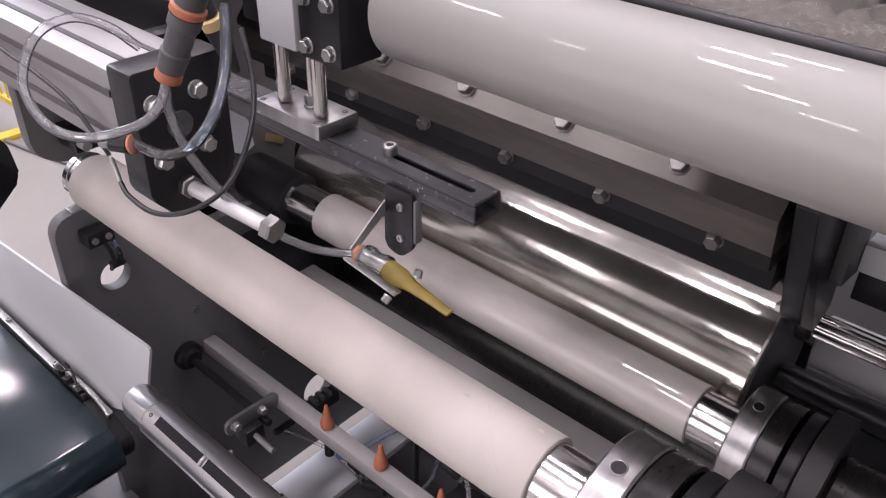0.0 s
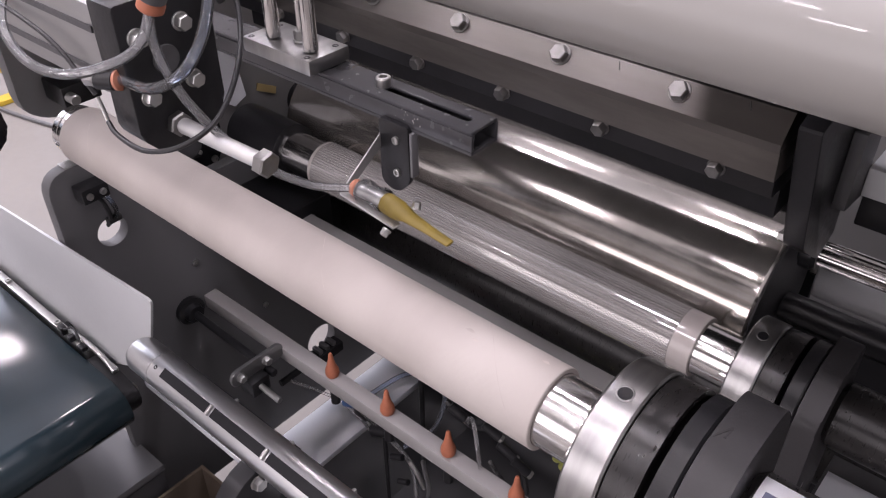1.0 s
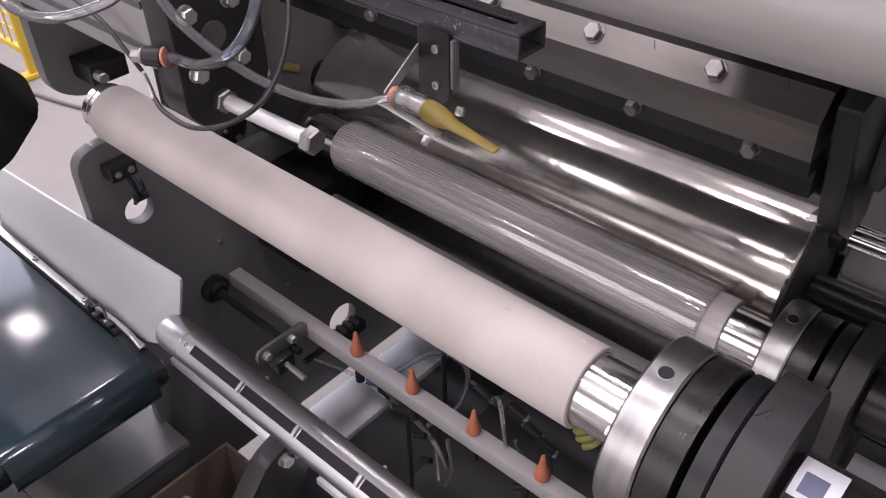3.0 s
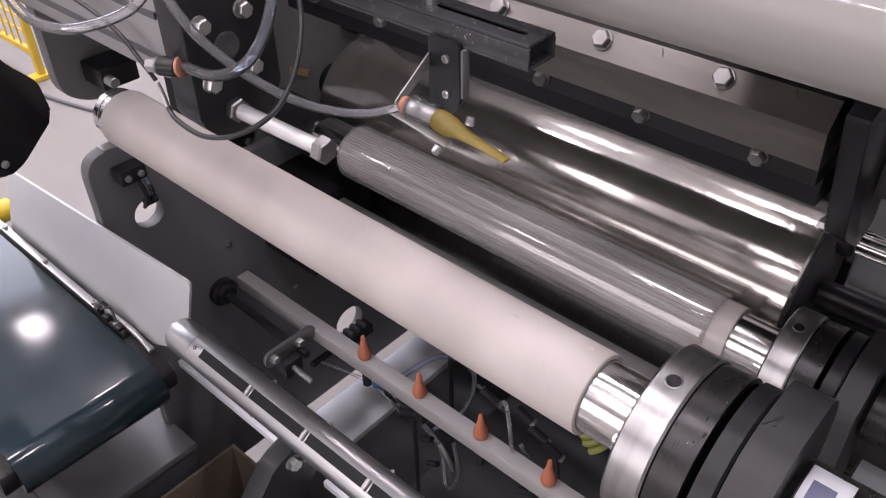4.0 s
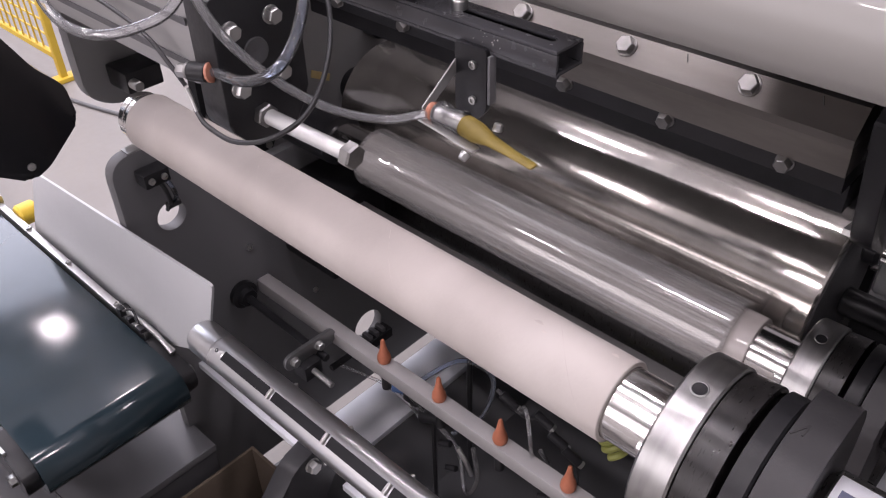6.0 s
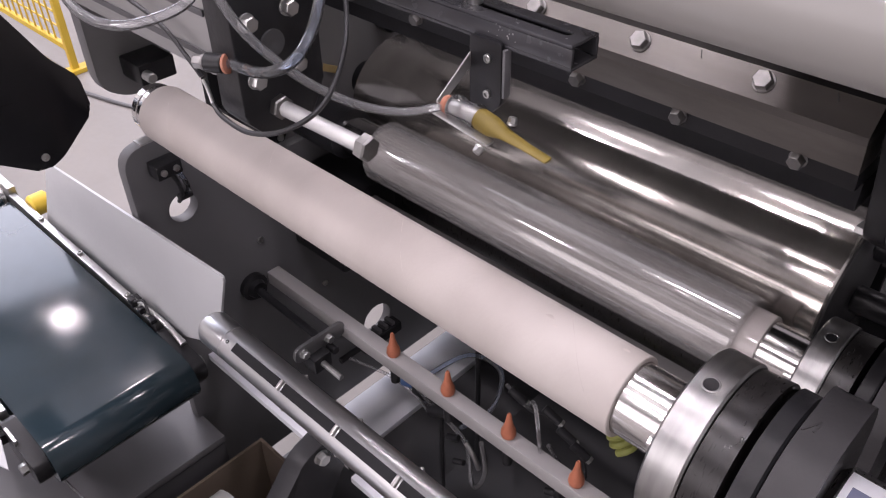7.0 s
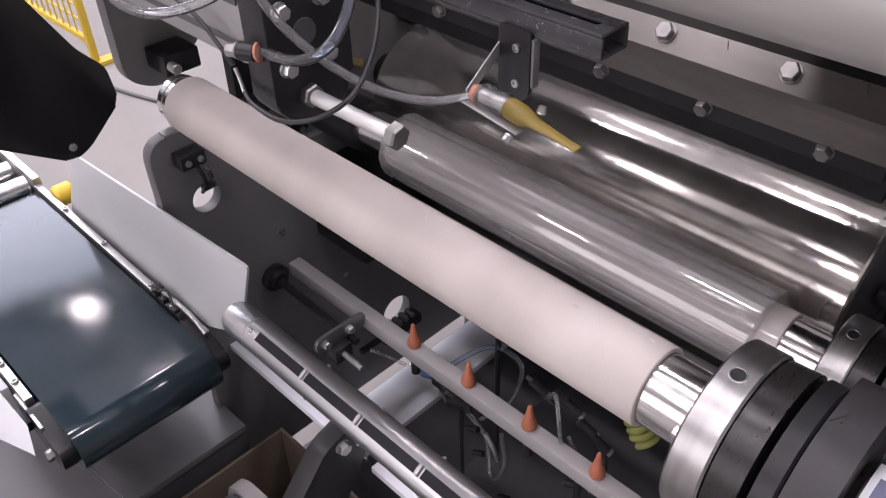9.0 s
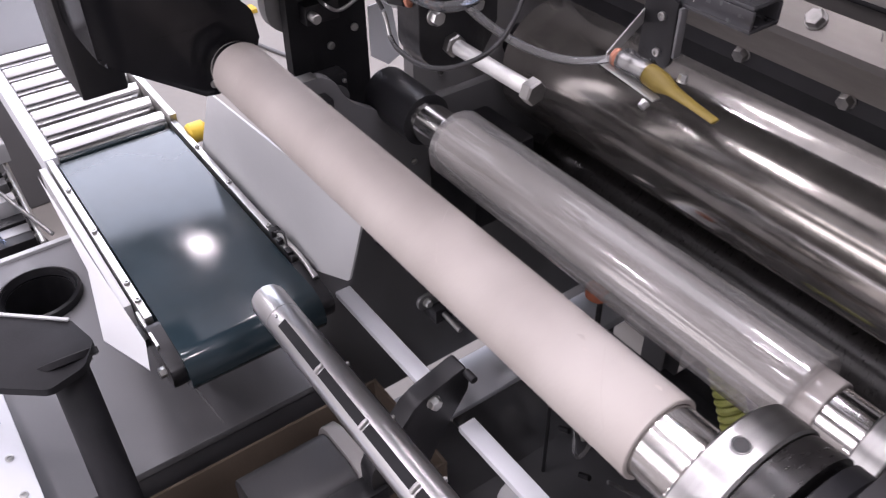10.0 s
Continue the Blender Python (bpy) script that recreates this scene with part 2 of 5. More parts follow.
def prism(axis, poly, a0, a1, bev=0.0015, bm=None):
    """A plate: an outline extruded along x, y or z. Outline pairs are (y,z), (x,z) or (x,y)."""
    bm = bm or B()
    def at(p, a):
        return {"x": (a, p[0], p[1]), "y": (p[0], a, p[1]), "z": (p[0], p[1], a)}[axis]
    lo = [bm.verts.new(at(p, a0)) for p in poly]
    hi = [bm.verts.new(at(p, a1)) for p in poly]
    n = len(poly)
    f0, f1 = bm.faces.new(lo[::-1]), bm.faces.new(hi)
    for i in range(n):
        bm.faces.new((lo[i], lo[(i + 1) % n], hi[(i + 1) % n], hi[i]))
    if bev:
        bevel(bm, set(f0.edges) | set(f1.edges), bev, 2)
    return bm


def rounded(poly, r, n=5, only=None):
    """An outline with its corners rounded."""
    out, m = [], len(poly)
    for i, p in enumerate(poly):
        if only is not None and i not in only:
            out.append(p)
            continue
        p, a, b = Vector(p), Vector(poly[i - 1]), Vector(poly[(i + 1) % m])
        ra = min(r, (a - p).length * 0.45, (b - p).length * 0.45)
        s, e = p + (a - p).normalized() * ra, p + (b - p).normalized() * ra
        for k in range(n + 1):
            t = k / n
            q = s * (1 - t) ** 2 + p * 2 * t * (1 - t) + e * t * t
            out.append((q.x, q.y))
    return out


def holed(axis, poly, holes, a0, a1, slots=()):
    """A flat plate with round holes (u, v, r) and long slots (u0, u1, v, r) through it."""
    cu = bpy.data.curves.new("outline", "CURVE")
    cu.dimensions, cu.fill_mode, cu.extrude = "2D", "BOTH", abs(a1 - a0) / 2 - 0.0008
    cu.bevel_depth, cu.bevel_resolution = 0.0008, 1
    loops = [poly] + [[(u + r * math.cos(2 * math.pi * i / 28), v + r * math.sin(2 * math.pi * i / 28)) for i in range(28)] for u, v, r in holes]
    loops += [[((u1 if i < 15 else u0) + r * math.sin(math.pi * (i % 15) / 14) * (1 if i < 15 else -1), v - r * math.cos(math.pi * (i % 15) / 14) * (1 if i < 15 else -1)) for i in range(30)] for u0, u1, v, r in slots]
    for L in loops:
        sp = cu.splines.new("POLY")
        sp.points.add(len(L) - 1)
        for q, (u, v) in zip(sp.points, L):
            q.co = (u, v, 0, 1)
        sp.use_cyclic_u = True
    ob = bpy.data.objects.new("outline", cu)
    me = bpy.data.meshes.new_from_object(ob)
    bm = B()
    bm.from_mesh(me)
    bpy.data.objects.remove(ob)
    bpy.data.meshes.remove(me)
    bpy.data.curves.remove(cu)
    mid = (a0 + a1) / 2
    for v in bm.verts:
        u, w, h = v.co
        v.co = {"x": (mid + h, u, w), "y": (u, mid + h, w), "z": (u, w, mid + h)}[axis]
    return bm


def spline(pts, n=8):
    pts = [Vector(p) for p in pts]
    P = [2 * pts[0] - pts[1]] + pts + [2 * pts[-1] - pts[-2]]
    out = []
    for i in range(1, len(P) - 2):
        for k in range(n):
            t = k / n
            a, b, c, d = P[i - 1], P[i], P[i + 1], P[i + 2]
            out.append(0.5 * (2 * b + (c - a) * t + (2 * a - 5 * b + 4 * c - d) * t * t + (3 * b - a - 3 * c + d) * t ** 3))
    return out + [pts[-1]]


def hose(pts, r, seg=12, bm=None, n=8, raw=False):
    bm = bm or B()
    P = [Vector(p) for p in pts] if raw else spline(pts, n)
    u, rings = None, []
    for i, p in enumerate(P):
        d = (P[min(i + 1, len(P) - 1)] - P[max(i - 1, 0)]).normalized()
        u = frame_of(d)[1] if u is None else (u - d * u.dot(d)).normalized()
        w = d.cross(u)
        rings.append([bm.verts.new(p + (u * math.cos(a) + w * math.sin(a)) * r) for a in (2 * math.pi * k / seg for k in range(seg))])
    for a, b in zip(rings, rings[1:]):
        for k in range(seg):
            bm.faces.new((a[k], a[(k + 1) % seg], b[(k + 1) % seg], b[k]))
    bm.faces.new(rings[0][::-1])
    bm.faces.new(rings[-1])
    return bm


def hexhead(p, d, af, h, bm=None, washer=True):
    """A hexagon bolt head on its washer, standing on p and pointing along d."""
    bm = bm or B()
    p = Vector(p)
    d, u, w = frame_of(d)
    r = af / math.sqrt(3)
    z0 = 0.0
    if washer:
        lathe(p, d, [(0, af * 0.64), (0.0008, af * 0.66), (0.0012, af * 0.63)], 24, bm)
        z0 = 0.0011
    rows = []
    for s, k in ((z0, 1.0), (z0 + h * 0.82, 1.0), (z0 + h, 0.88)):
        rows.append([bm.verts.new(p + d * s + (u * math.cos(a) + w * math.sin(a)) * r * k) for a in (math.pi / 3 * i + 0.2 for i in range(6))])
    for a, b in zip(rows, rows[1:]):
        for i in range(6):
            bm.faces.new((a[i], a[(i + 1) % 6], b[(i + 1) % 6], b[i]))
    bm.faces.new(rows[-1])
    bm.faces.new(rows[0][::-1])
    return bm


def caphead(p, d, r, h, bm=None):
    """A socket-head screw with its recess."""
    return lathe(p, d, [(0, r), (h * 0.85, r), (h, r * 0.86), (h, r * 0.52), (h * 0.45, r * 0.48), (h * 0.45, 0)], 18, bm)


def knurled(p0, d, L, r, teeth, depth, bm=None):
    """A splined shaft: flutes run along it."""
    bm = bm or B()
    p0 = Vector(p0)
    d, u, w = frame_of(d)
    seg = teeth * 4
    prof = [0, 1, 1, 0]
    rings = []
    for s, k in ((0, 0.97), (L * 0.02, 1), (L * 0.98, 1), (L, 0.97)):
        rings.append([bm.verts.new(p0 + d * s + (u * math.cos(a) + w * math.sin(a)) * (r * k - depth * (1 - prof[i % 4]))) for i, a in enumerate(2 * math.pi * j / seg for j in range(seg))])
    for a, b in zip(rings, rings[1:]):
        for i in range(seg):
            bm.faces.new((a[i], a[(i + 1) % seg], b[(i + 1) % seg], b[i]))
    bm.faces.new(rings[0][::-1])
    bm.faces.new(rings[-1])
    return bm


def tube(x0, x1, y, z, r_out, r_in, seg=64, bm=None, ch=0.0006):
    """A hollow tube along x with wall and ends."""
    bm = bm or B()
    prof = [(x0, r_in), (x0, r_out - ch), (x0 + ch, r_out), (x1 - ch, r_out), (x1, r_out - ch), (x1, r_in)]
    rings = [[bm.verts.new((x, y + r * math.cos(a), z + r * math.sin(a))) for a in (2 * math.pi * i / seg for i in range(seg))] for x, r in prof]
    for a, b in zip(rings, rings[1:] + rings[:1]):
        for i in range(seg):
            bm.faces.new((a[i], a[(i + 1) % seg], b[(i + 1) % seg], b[i]))
    return bm


# ---- the hall ----
solo("floor", box(-14, 8, -9, 12, -0.2, 0, 0), CONCRETE, (0, 0, 0), "pale grey concrete hall floor", "floor", kind="structure")
# walls and ceiling stay out of view; their pale paint bounces the lamp light
solo("wall_west", box(-8.0, -7.8, -9, 12, 0, 6, 0), HALLWALL, (-7.9, 0, 0), "plain light grey hall wall", "wall", kind="structure")
solo("wall_east", box(8, 8.2, -9, 12, 0, 6, 0), HALLWALL, (8, 0, 0), "plain light grey hall wall", "wall", kind="structure")
solo("wall_south", box(-14, 8, -9.2, -9, 0, 6, 0), HALLWALL, (0, -9, 0), "plain light grey hall wall", "wall", kind="structure")
solo("wall_north", box(-14, 8, 12, 12.2, 0, 6, 0), HALLWALL, (0, 12, 0), "plain light grey hall wall", "wall", kind="structure")
solo("ceiling", box(-14, 8, -9, 12, 6, 6.2, 0), CEIL, (0, 0, 6), "grey hall ceiling", "ceiling", kind="structure")

# places of the main axes, along x
AY, AZ = 0.428, 1.098      # waiting core
BY, BZ = 0.684, 0.969      # winding core at the start
CY, CZ = 0.367, 0.9125      # bare mandrel
SY, SZ, SR = 0.798, 0.963, 0.085   # steel contact roller
WY, WZ, WR = 0.4542, 1.3682, 0.0316  # white roller


# ---- machine frame ----
def side_frame():
    t = thing("machine_side_frame", (-0.67, 0.9, 0.0), "dark grey painted steel machine side frame with round holes", "machine frame")
    poly = rounded([(0.395, 0.445), (1.55, 0.445), (1.55, 0.95), (0.62, 0.95), (0.545, 0.95), (0.482, 0.99), (0.462, 1.035), (0.395, 1.035)], 0.028, 6)
    part("side_plate", holed("x", poly, [(0.4515, 0.937, 0.020), (0.735, 0.56, 0.03)], -0.685, -0.668), GREY, t, "dark grey coated plate with cut-outs")
    part("leg", box(-0.72, -0.66, 0.95, 1.05, 0.0, 0.445, 0.003), GREY, t)
    part("leg", box(-0.72, -0.66, 1.42, 1.52, 0.0, 0.445, 0.003), GREY, t)
    # highlight on the plate's top edge, built as a thin bright strip
    part("edge_glint", box(-0.6845, -0.6685, 0.420, 0.445, 1.0352, 1.0375, 0.0006), ZINC, t, "bright strip for the highlight on the plate's top edge")
    part("sensor_block", box(-0.667, -0.645, 0.420, 0.452, 0.998, 1.016, 0.002), BLACK, t, "black plastic sensor block")
    part("screw", caphead((-0.645, 0.428, 1.007), (1, 0, 0), 0.004, 0.003), ZINC, t)
    part("screw", caphead((-0.645, 0.444, 1.007), (1, 0, 0), 0.004, 0.003), ZINC, t)
    for y, z in ((0.545, 0.835), (0.575, 0.868), (0.70, 0.80), (0.64, 0.70)):
        part("screw", caphead((-0.668, y, z), (1, 0, 0), 0.0045, 0.003), ZINC, t)
    return t


side_frame()


def upper_side_plate():
    t = thing("machine_upper_side_plate", (-0.73, 1.0, 0.93), "grey painted steel side plate behind the roller ends", "machine frame")
    part("side_plate", prism("x", rounded([(0.615, 0.90), (1.55, 0.90), (1.55, 1.42), (0.64, 1.42), (0.615, 1.36)], 0.02, 4), -0.745, -0.722, 0.002), PANEL, t)
    part("bearing_cap", lathe((-0.722, SY, SZ), (1, 0, 0), [(0, 0.026), (0.012, 0.026), (0.016, 0.022), (0.030, 0.018)], 40), BLACK, t, "black bearing cap")
    for y, z in ((0.70, 1.06), (0.835, 1.075), (0.66, 0.955), (0.80, 1.14), (0.68, 1.15)):
        part("screw", caphead((-0.722, y, z), (1, 0, 0), 0.005, 0.004), ZINC, t)
    part("tag", prism("x", [(0.722, 1.002), (0.752, 0.986), (0.755, 0.996), (0.725, 1.012)], -0.7215, -0.7195, 0), BRASS, t, "small yellow tag")
    part("grab_ring", lathe((-0.722, 0.842, 1.045), (1, 0, 0), [(0, 0.020), (0.02, 0.020), (0.022, 0.017)], 28), BLACK, t)
    return t


upper_side_plate()


def upper_frame():
    t = thing("upper_frame_arm", (-0.75, 0.5, 0.0), "grey painted steel arm plate with a rounded foot", "machine frame")
    poly = rounded([(0.425, 1.075), (0.47, 1.052), (0.53, 1.10), (0.60, 1.20), (0.60, 1.7), (0.425, 1.7)], 0.02, 5)
    part("arm_plate", prism("x", poly, -0.765, -0.745, 0.002), PANEL, t)
    part("pin_block", box(-0.745, -0.70, 0.455, 0.50, 1.085, 1.110, 0.003), BLACK, t)
    part("pin", rod((-0.70, 0.462, 1.098), (-0.685, 0.462, 1.098), 0.006), ZINC, t)
    return t


upper_frame()
rear = thing("machine_rear_panel", (-0.3, 1.5, 0.0), "added machine body behind the rollers, mirrored in the steel roller", "machine frame")
# tall grey panel, added so that the steel roller mirrors it and not lamps
part("panel", box(-0.95, 0.9, 1.30, 1.34, 0.0, 1.66, 0.004), PANEL, rear)
part("panel", box(-0.95, 0.9, 0.95, 1.30, 0.55, 0.60, 0.003), DKGREY, rear)
part("panel", box(-0.95, 0.9, 0.93, 0.96, 0.60, 0.86, 0.003), BLACK, rear)
# black plate, added to block the bright background above the steel roller
part("dark_backing", box(-0.72, -0.002, 0.900, 0.910, 0.862, 1.105, 0.002), MATT, rear, "added black plate that darkens the gap over the steel roller")
part("skirt", box(0.0, 0.60, 0.848, 0.858, 0.605, 0.925, 0.002), MATT, rear, "black painted skirt plate")

# ---- rollers ----
steel = thing("steel_roller", (-0.32, SY, SZ), "ground steel contact roller with streaky shine", "roller")
part("roller_body", lathe((-0.655, SY, SZ), (1, 0, 0), [(0, SR - 0.003), (0.001, SR - 0.001), (0.003, SR), (0.645, SR), (0.647, SR - 0.002)], 128), STEEL, steel)
part("end_face", lathe((-0.0078, SY, SZ), (1, 0, 0), [(0, SR - 0.003), (0.0016, SR - 0.004), (0.0016, 0.02)], 64), DKGREY, steel, "dark roller end")
part("journal", rod((-0.003, SY, SZ), (0.34, SY, SZ), 0.015), BLACK, steel)
part("journal", rod((-0.74, SY, SZ), (-0.653, SY, SZ), 0.015), POLISH, steel)

white = thing("white_roller", (-0.1, WY, WZ), "glossy off-white rubber covered roller", "roller")
part("roller_cover", lathe((-0.186, WY, WZ), (1, 0, 0), [(0, WR - 0.004), (0.004, WR), (0.80, WR), (0.802, WR - 0.002)], 96), WHITE, white)
part("journal", rod((-0.1965, WY, WZ), (-0.184, WY, WZ), 0.012), POLISH, white)
part("journal", rod((0.612, WY, WZ), (0.68, WY, WZ), 0.012), POLISH, white)

# black tube that runs over the white roller, with the film web behind it
web_bar = thing("spreader_bar", (0.0, 0.60, 1.375), "slim black spreader bar above the white roller", "roller")
part("bar", rod((-0.19, 0.482, 1.394), (0.62, 0.482, 1.394), 0.004), BLACK, web_bar)

def crumpled_web():
    """Loose film over the rear frame, in sharp wrinkles."""
    t = thing("crumpled_film_web", (0.1, 0.62, 1.35), "crumpled dark glossy film web behind the white roller", "film")
    bm = B()
    nx, ny = 110, 60
    vs = []
    for i in range(nx + 1):
        for j in range(ny + 1):
            x, y = -0.12 + 0.62 * i / nx, 0.50 + 0.42 * j / ny
            # folds fan out from the point where the film is gathered
            dx, dy = x + 0.06, y - 0.48
            fan, far = math.atan2(dy, dx), math.hypot(dx, dy)
            h = abs(noise.noise(Vector((fan * 9, far * 3, 0.3)))) * 0.10 * far + abs(noise.noise(Vector((fan * 24, far * 6, 4.1)))) * 0.05 * far
            vs.append(bm.verts.new((x, y, 1.372 - 0.05 * j / ny - h)))
    for i in range(nx):
        for j in range(ny):
            a = i * (ny + 1) + j
            bm.faces.new((vs[a], vs[a + 1], vs[a + ny + 2], vs[a + ny + 1]))
    part("web", bm, WEB, t)
    part("support_bar", box(-0.14, 0.55, 0.905, 0.935, 1.27, 1.31, 0.002), BLACK, t)
    return t


crumpled_web()
low = thing("lower_guide_roller", (0.2, 0.90, 0.93), "grey white lower guide roller", "roller")
part("roller_cover", lathe((0.006, 0.89, 0.955), (1, 0, 0), [(0, 0.028), (0.002, 0.03), (0.52, 0.03)], 48), LTGREY, low)
part("journal", rod((-0.006, 0.89, 0.955), (0.007, 0.89, 0.955), 0.01), POLISH, low)
part("stand", box(0.10, 0.14, 0.93, 0.96, 0.60, 0.965, 0.002), BLACK, low)
shaft = thing("drive_shaft", (0.2, 0.83, 1.02), "polished splined drive shaft with black collar", "shaft")
part("spline", knurled((0.014, 0.806, 1.030), (1, 0, 0), 0.5, 0.0125, 14, 0.0016), POLISH, shaft)
part("collar", lathe((0.000, 0.806, 1.030), (1, 0, 0), [(0, 0.016), (0.002, 0.019), (0.012, 0.019), (0.016, 0.015)], 32), BLACK, shaft, "black collar")
lowdrum = thing("lower_black_roller", (0.2, 0.80, 0.82), "dark rubber covered roller", "roller")
part("journal", rod((-0.72, 0.800, 0.815), (-0.62, 0.800, 0.815), 0.014), POLISH, lowdrum)
part("end_ring", lathe((-0.622, 0.800, 0.815), (1, 0, 0), [(0, 0.030), (0.0, 0.0435), (0.0018, 0.0435)], 48), MILLED, lowdrum, "steel end ring")
part("roller_cover", lathe((-0.62, 0.800, 0.815), (1, 0, 0), [(0, 0.043), (0.002, 0.045), (1.12, 0.045)], 64), RUBBER, lowdrum)


# ---- bolted knife bar ----
def knife_bar():
    t = thing("bolted_pressure_bar", (-0.3, 0.69, 1.15), "machined steel pressure bar with two rows of hexagon bolts", "machine bar")
    X0, X1 = -0.66, -0.002
    part("upper_strip", prism("x", [(0.6755, 1.2228), (0.659, 1.203), (0.659, 1.196), (0.700, 1.196), (0.700, 1.2245)], X0, X1, 0.0003), STRIP, t, "bright machined strip")
    part("face_plate", prism("x", [(0.6635, 1.1958), (0.6672, 1.1672), (0.699, 1.1672), (0.699, 1.1958)], X0, X1 - 0.001, 0.0003), MILLED, t)
    # the lip is black because shade under the edge is put into its colour
    part("lower_lip", prism("x", [(0.6700, 1.1670), (0.6725, 1.150), (0.72, 1.150), (0.72, 1.1670)], X0, X1 - 0.0015, 0.0003), BLACK, t, "lower lip, coloured black for the shade under the edge")
    # black box standing in for the shaded recess between bar and steel roller
    part("web", box(X0, X1 - 0.001, 0.690, 0.785, 1.122, 1.1495, 0.002), MATT, t, "black box for the dark recess under the bar")
    # black strip standing in for the shaded gap below the white roller
    part("gap_strip", box(X0, X1 + 0.004, 0.703, 0.730, 1.175, 1.262, 0.001), BLACK, t, "black strip for the dark gap above the bar")
    for x in (-0.148, -0.036):
        part("marker_tick", rod((x, 0.6740, 1.2218), (x + 0.003, 0.6700, 1.2168), 0.0005, 8), CHALK, t, "short marker stroke")
    for i in range(-3, 2):
        x = -0.2008 + 0.111 * i
        part("bolt", hexhead((x, 0.6686, 1.2150), (0, -0.772, 0.635), 0.0138, 0.007), BOLT, t)
    for i in range(-3, 3):
        x = -0.2612 + 0.1058 * i
        part("bolt", hexhead((x, 0.6700, 1.1620), (0, -0.98, -0.19), 0.0120, 0.007), BOLT, t)
    return t


knife_bar()


def end_bracket():
    t = thing("roller_end_bracket", (0.0, 0.78, 1.05), "black painted steel bearing bracket", "bracket")
    part("cheek", prism("x", rounded([(0.665, 1.218), (0.735, 1.235), (0.79, 1.16), (0.80, 1.06), (0.765, 1.05), (0.71, 1.09)], 0.006, 3), 0.004, 0.022, 0.0015), BLACK, t)
    part("cheek", prism("x", rounded([(0.752, 1.185), (0.800, 1.178), (0.800, 1.105), (0.752, 1.112)], 0.003, 3), 0.0225, 0.034, 0.0012), DKGREY, t)
    part("stay", box(0.0345, 0.62, 0.790, 0.845, 1.110, 1.138, 0.002), LTGREY, t, "pale grey cross stay")
    part("stay", box(0.0345, 0.62, 0.80, 0.90, 1.075, 1.1095, 0.002), BLACK, t)
    part("stay_plate", box(0.075, 0.62, 0.815, 0.822, 1.045, 1.0745, 0.001), DKGREY, t)
    part("clip", prism("x", [(0.755, 1.062), (0.800, 1.052), (0.802, 1.056), (0.757, 1.067)], -0.014, 0.003, 0.0004), ZINC, t, "bright folded steel clip")
    return t


end_bracket()


# ---- spindles ----
def spindle(name, y, z, disc_r, label):
    t = thing(name, (0.02, y, z), label, "spindle")
    part("mandrel", lathe((-0.630, y, z), (1, 0, 0), [(0, 0.020), (0.006, 0.0262), (0.014, 0.0262), (0.0145, 0.0250), (0.016, 0.0250), (0.0165, 0.0262), (0.638, 0.0262)], 64), POLISH, t, "fluted polished expanding mandrel")
    disc = part("clamp_disc", lathe((0.008, y, z), (1, 0, 0), [(0, disc_r * 0.55), (0, disc_r - 0.0015), (0.0015, disc_r), (0.022, disc_r), (0.0235, disc_r - 0.0015)], 96), ALU, t, "turned aluminium clamping disc")
    for a in (100, 220, 340):
        ca, sa = math.cos(radians(a)), math.sin(radians(a))
        # no bore is cut: a flat black disc gives the hole its shade
        part("locking_hole", lathe((0.0195, y + ca * (disc_r - 0.0005), z + sa * (disc_r - 0.0005)), (0, ca, sa), [(0, 0.0045), (0.0007, 0.0045)], 20), BLACK, disc, "black disc for the shaded inside of a drilled hole")
        part("hole_rim", lathe((0.0195, y + ca * (disc_r - 0.0005), z + sa * (disc_r - 0.0005)), (0, ca, sa), [(0.0003, 0.0056), (0.0008, 0.0054), (0.0010, 0.0049), (0.0008, 0.0046)], 20, closed=False), ALU, disc)
    part("lock_pin", rod((-0.004, y - disc_r * 0.42, z + disc_r * 0.05), (0.010, y - disc_r * 0.42, z + disc_r * 0.05), 0.005), POLISH, t)
    part("rubber_ring", lathe((0.0315, y, z), (1, 0, 0), [(0, disc_r * 0.9), (0.001, disc_r - 0.002), (0.020, disc_r - 0.001), (0.021, disc_r * 0.9)], 96), RUBBER, t, "black rubber drive ring")
    part("hub_ring", lathe((0.0525, y, z), (1, 0, 0), [(0, disc_r * 0.92), (0.0, disc_r * 0.93)], 96), BLACK, t)
    part("drive_disc", lathe((0.0555, y, z), (1, 0, 0), [(0, disc_r * 0.9), (0.001, disc_r - 0.001), (0.012, disc_r - 0.001), (0.0135, disc_r * 0.95)], 96), BLACK, t, "dark grey drive disc")
    return t


spA = spindle("waiting_spindle", AY, AZ, 0.059, "steel core spindle with aluminium clamping disc and rubber ring")
part("swing_arm", prism("x", rounded([(AY - 0.059, AZ - 0.30), (AY - 0.059, AZ + 0.02), (AY - 0.025, AZ + 0.058), (AY + 0.040, AZ + 0.058), (AY + 0.060, AZ + 0.030), (AY + 0.050, AZ - 0.30)], 0.025, 6), 0.070, 0.094, 0.002), ARM, spA, "grey painted bearing arm")
for stroke in ([(0.0716, 0.4211), (0.0778, 0.4334), (0.0767, 0.4339), (0.0706, 0.4216)], [(0.0773, 0.4237), (0.0779, 0.4336), (0.0767, 0.4337), (0.0761, 0.4238)]):
    part("marker_tick", prism("z", stroke, 1.1560, 1.1564, 0), CHALK, spA, "short handwritten marker stroke")
part("bearing_shaft", rod((0.094, AY, AZ), (0.40, AY, AZ), 0.032), RUBBER, spA, "black bearing housing")


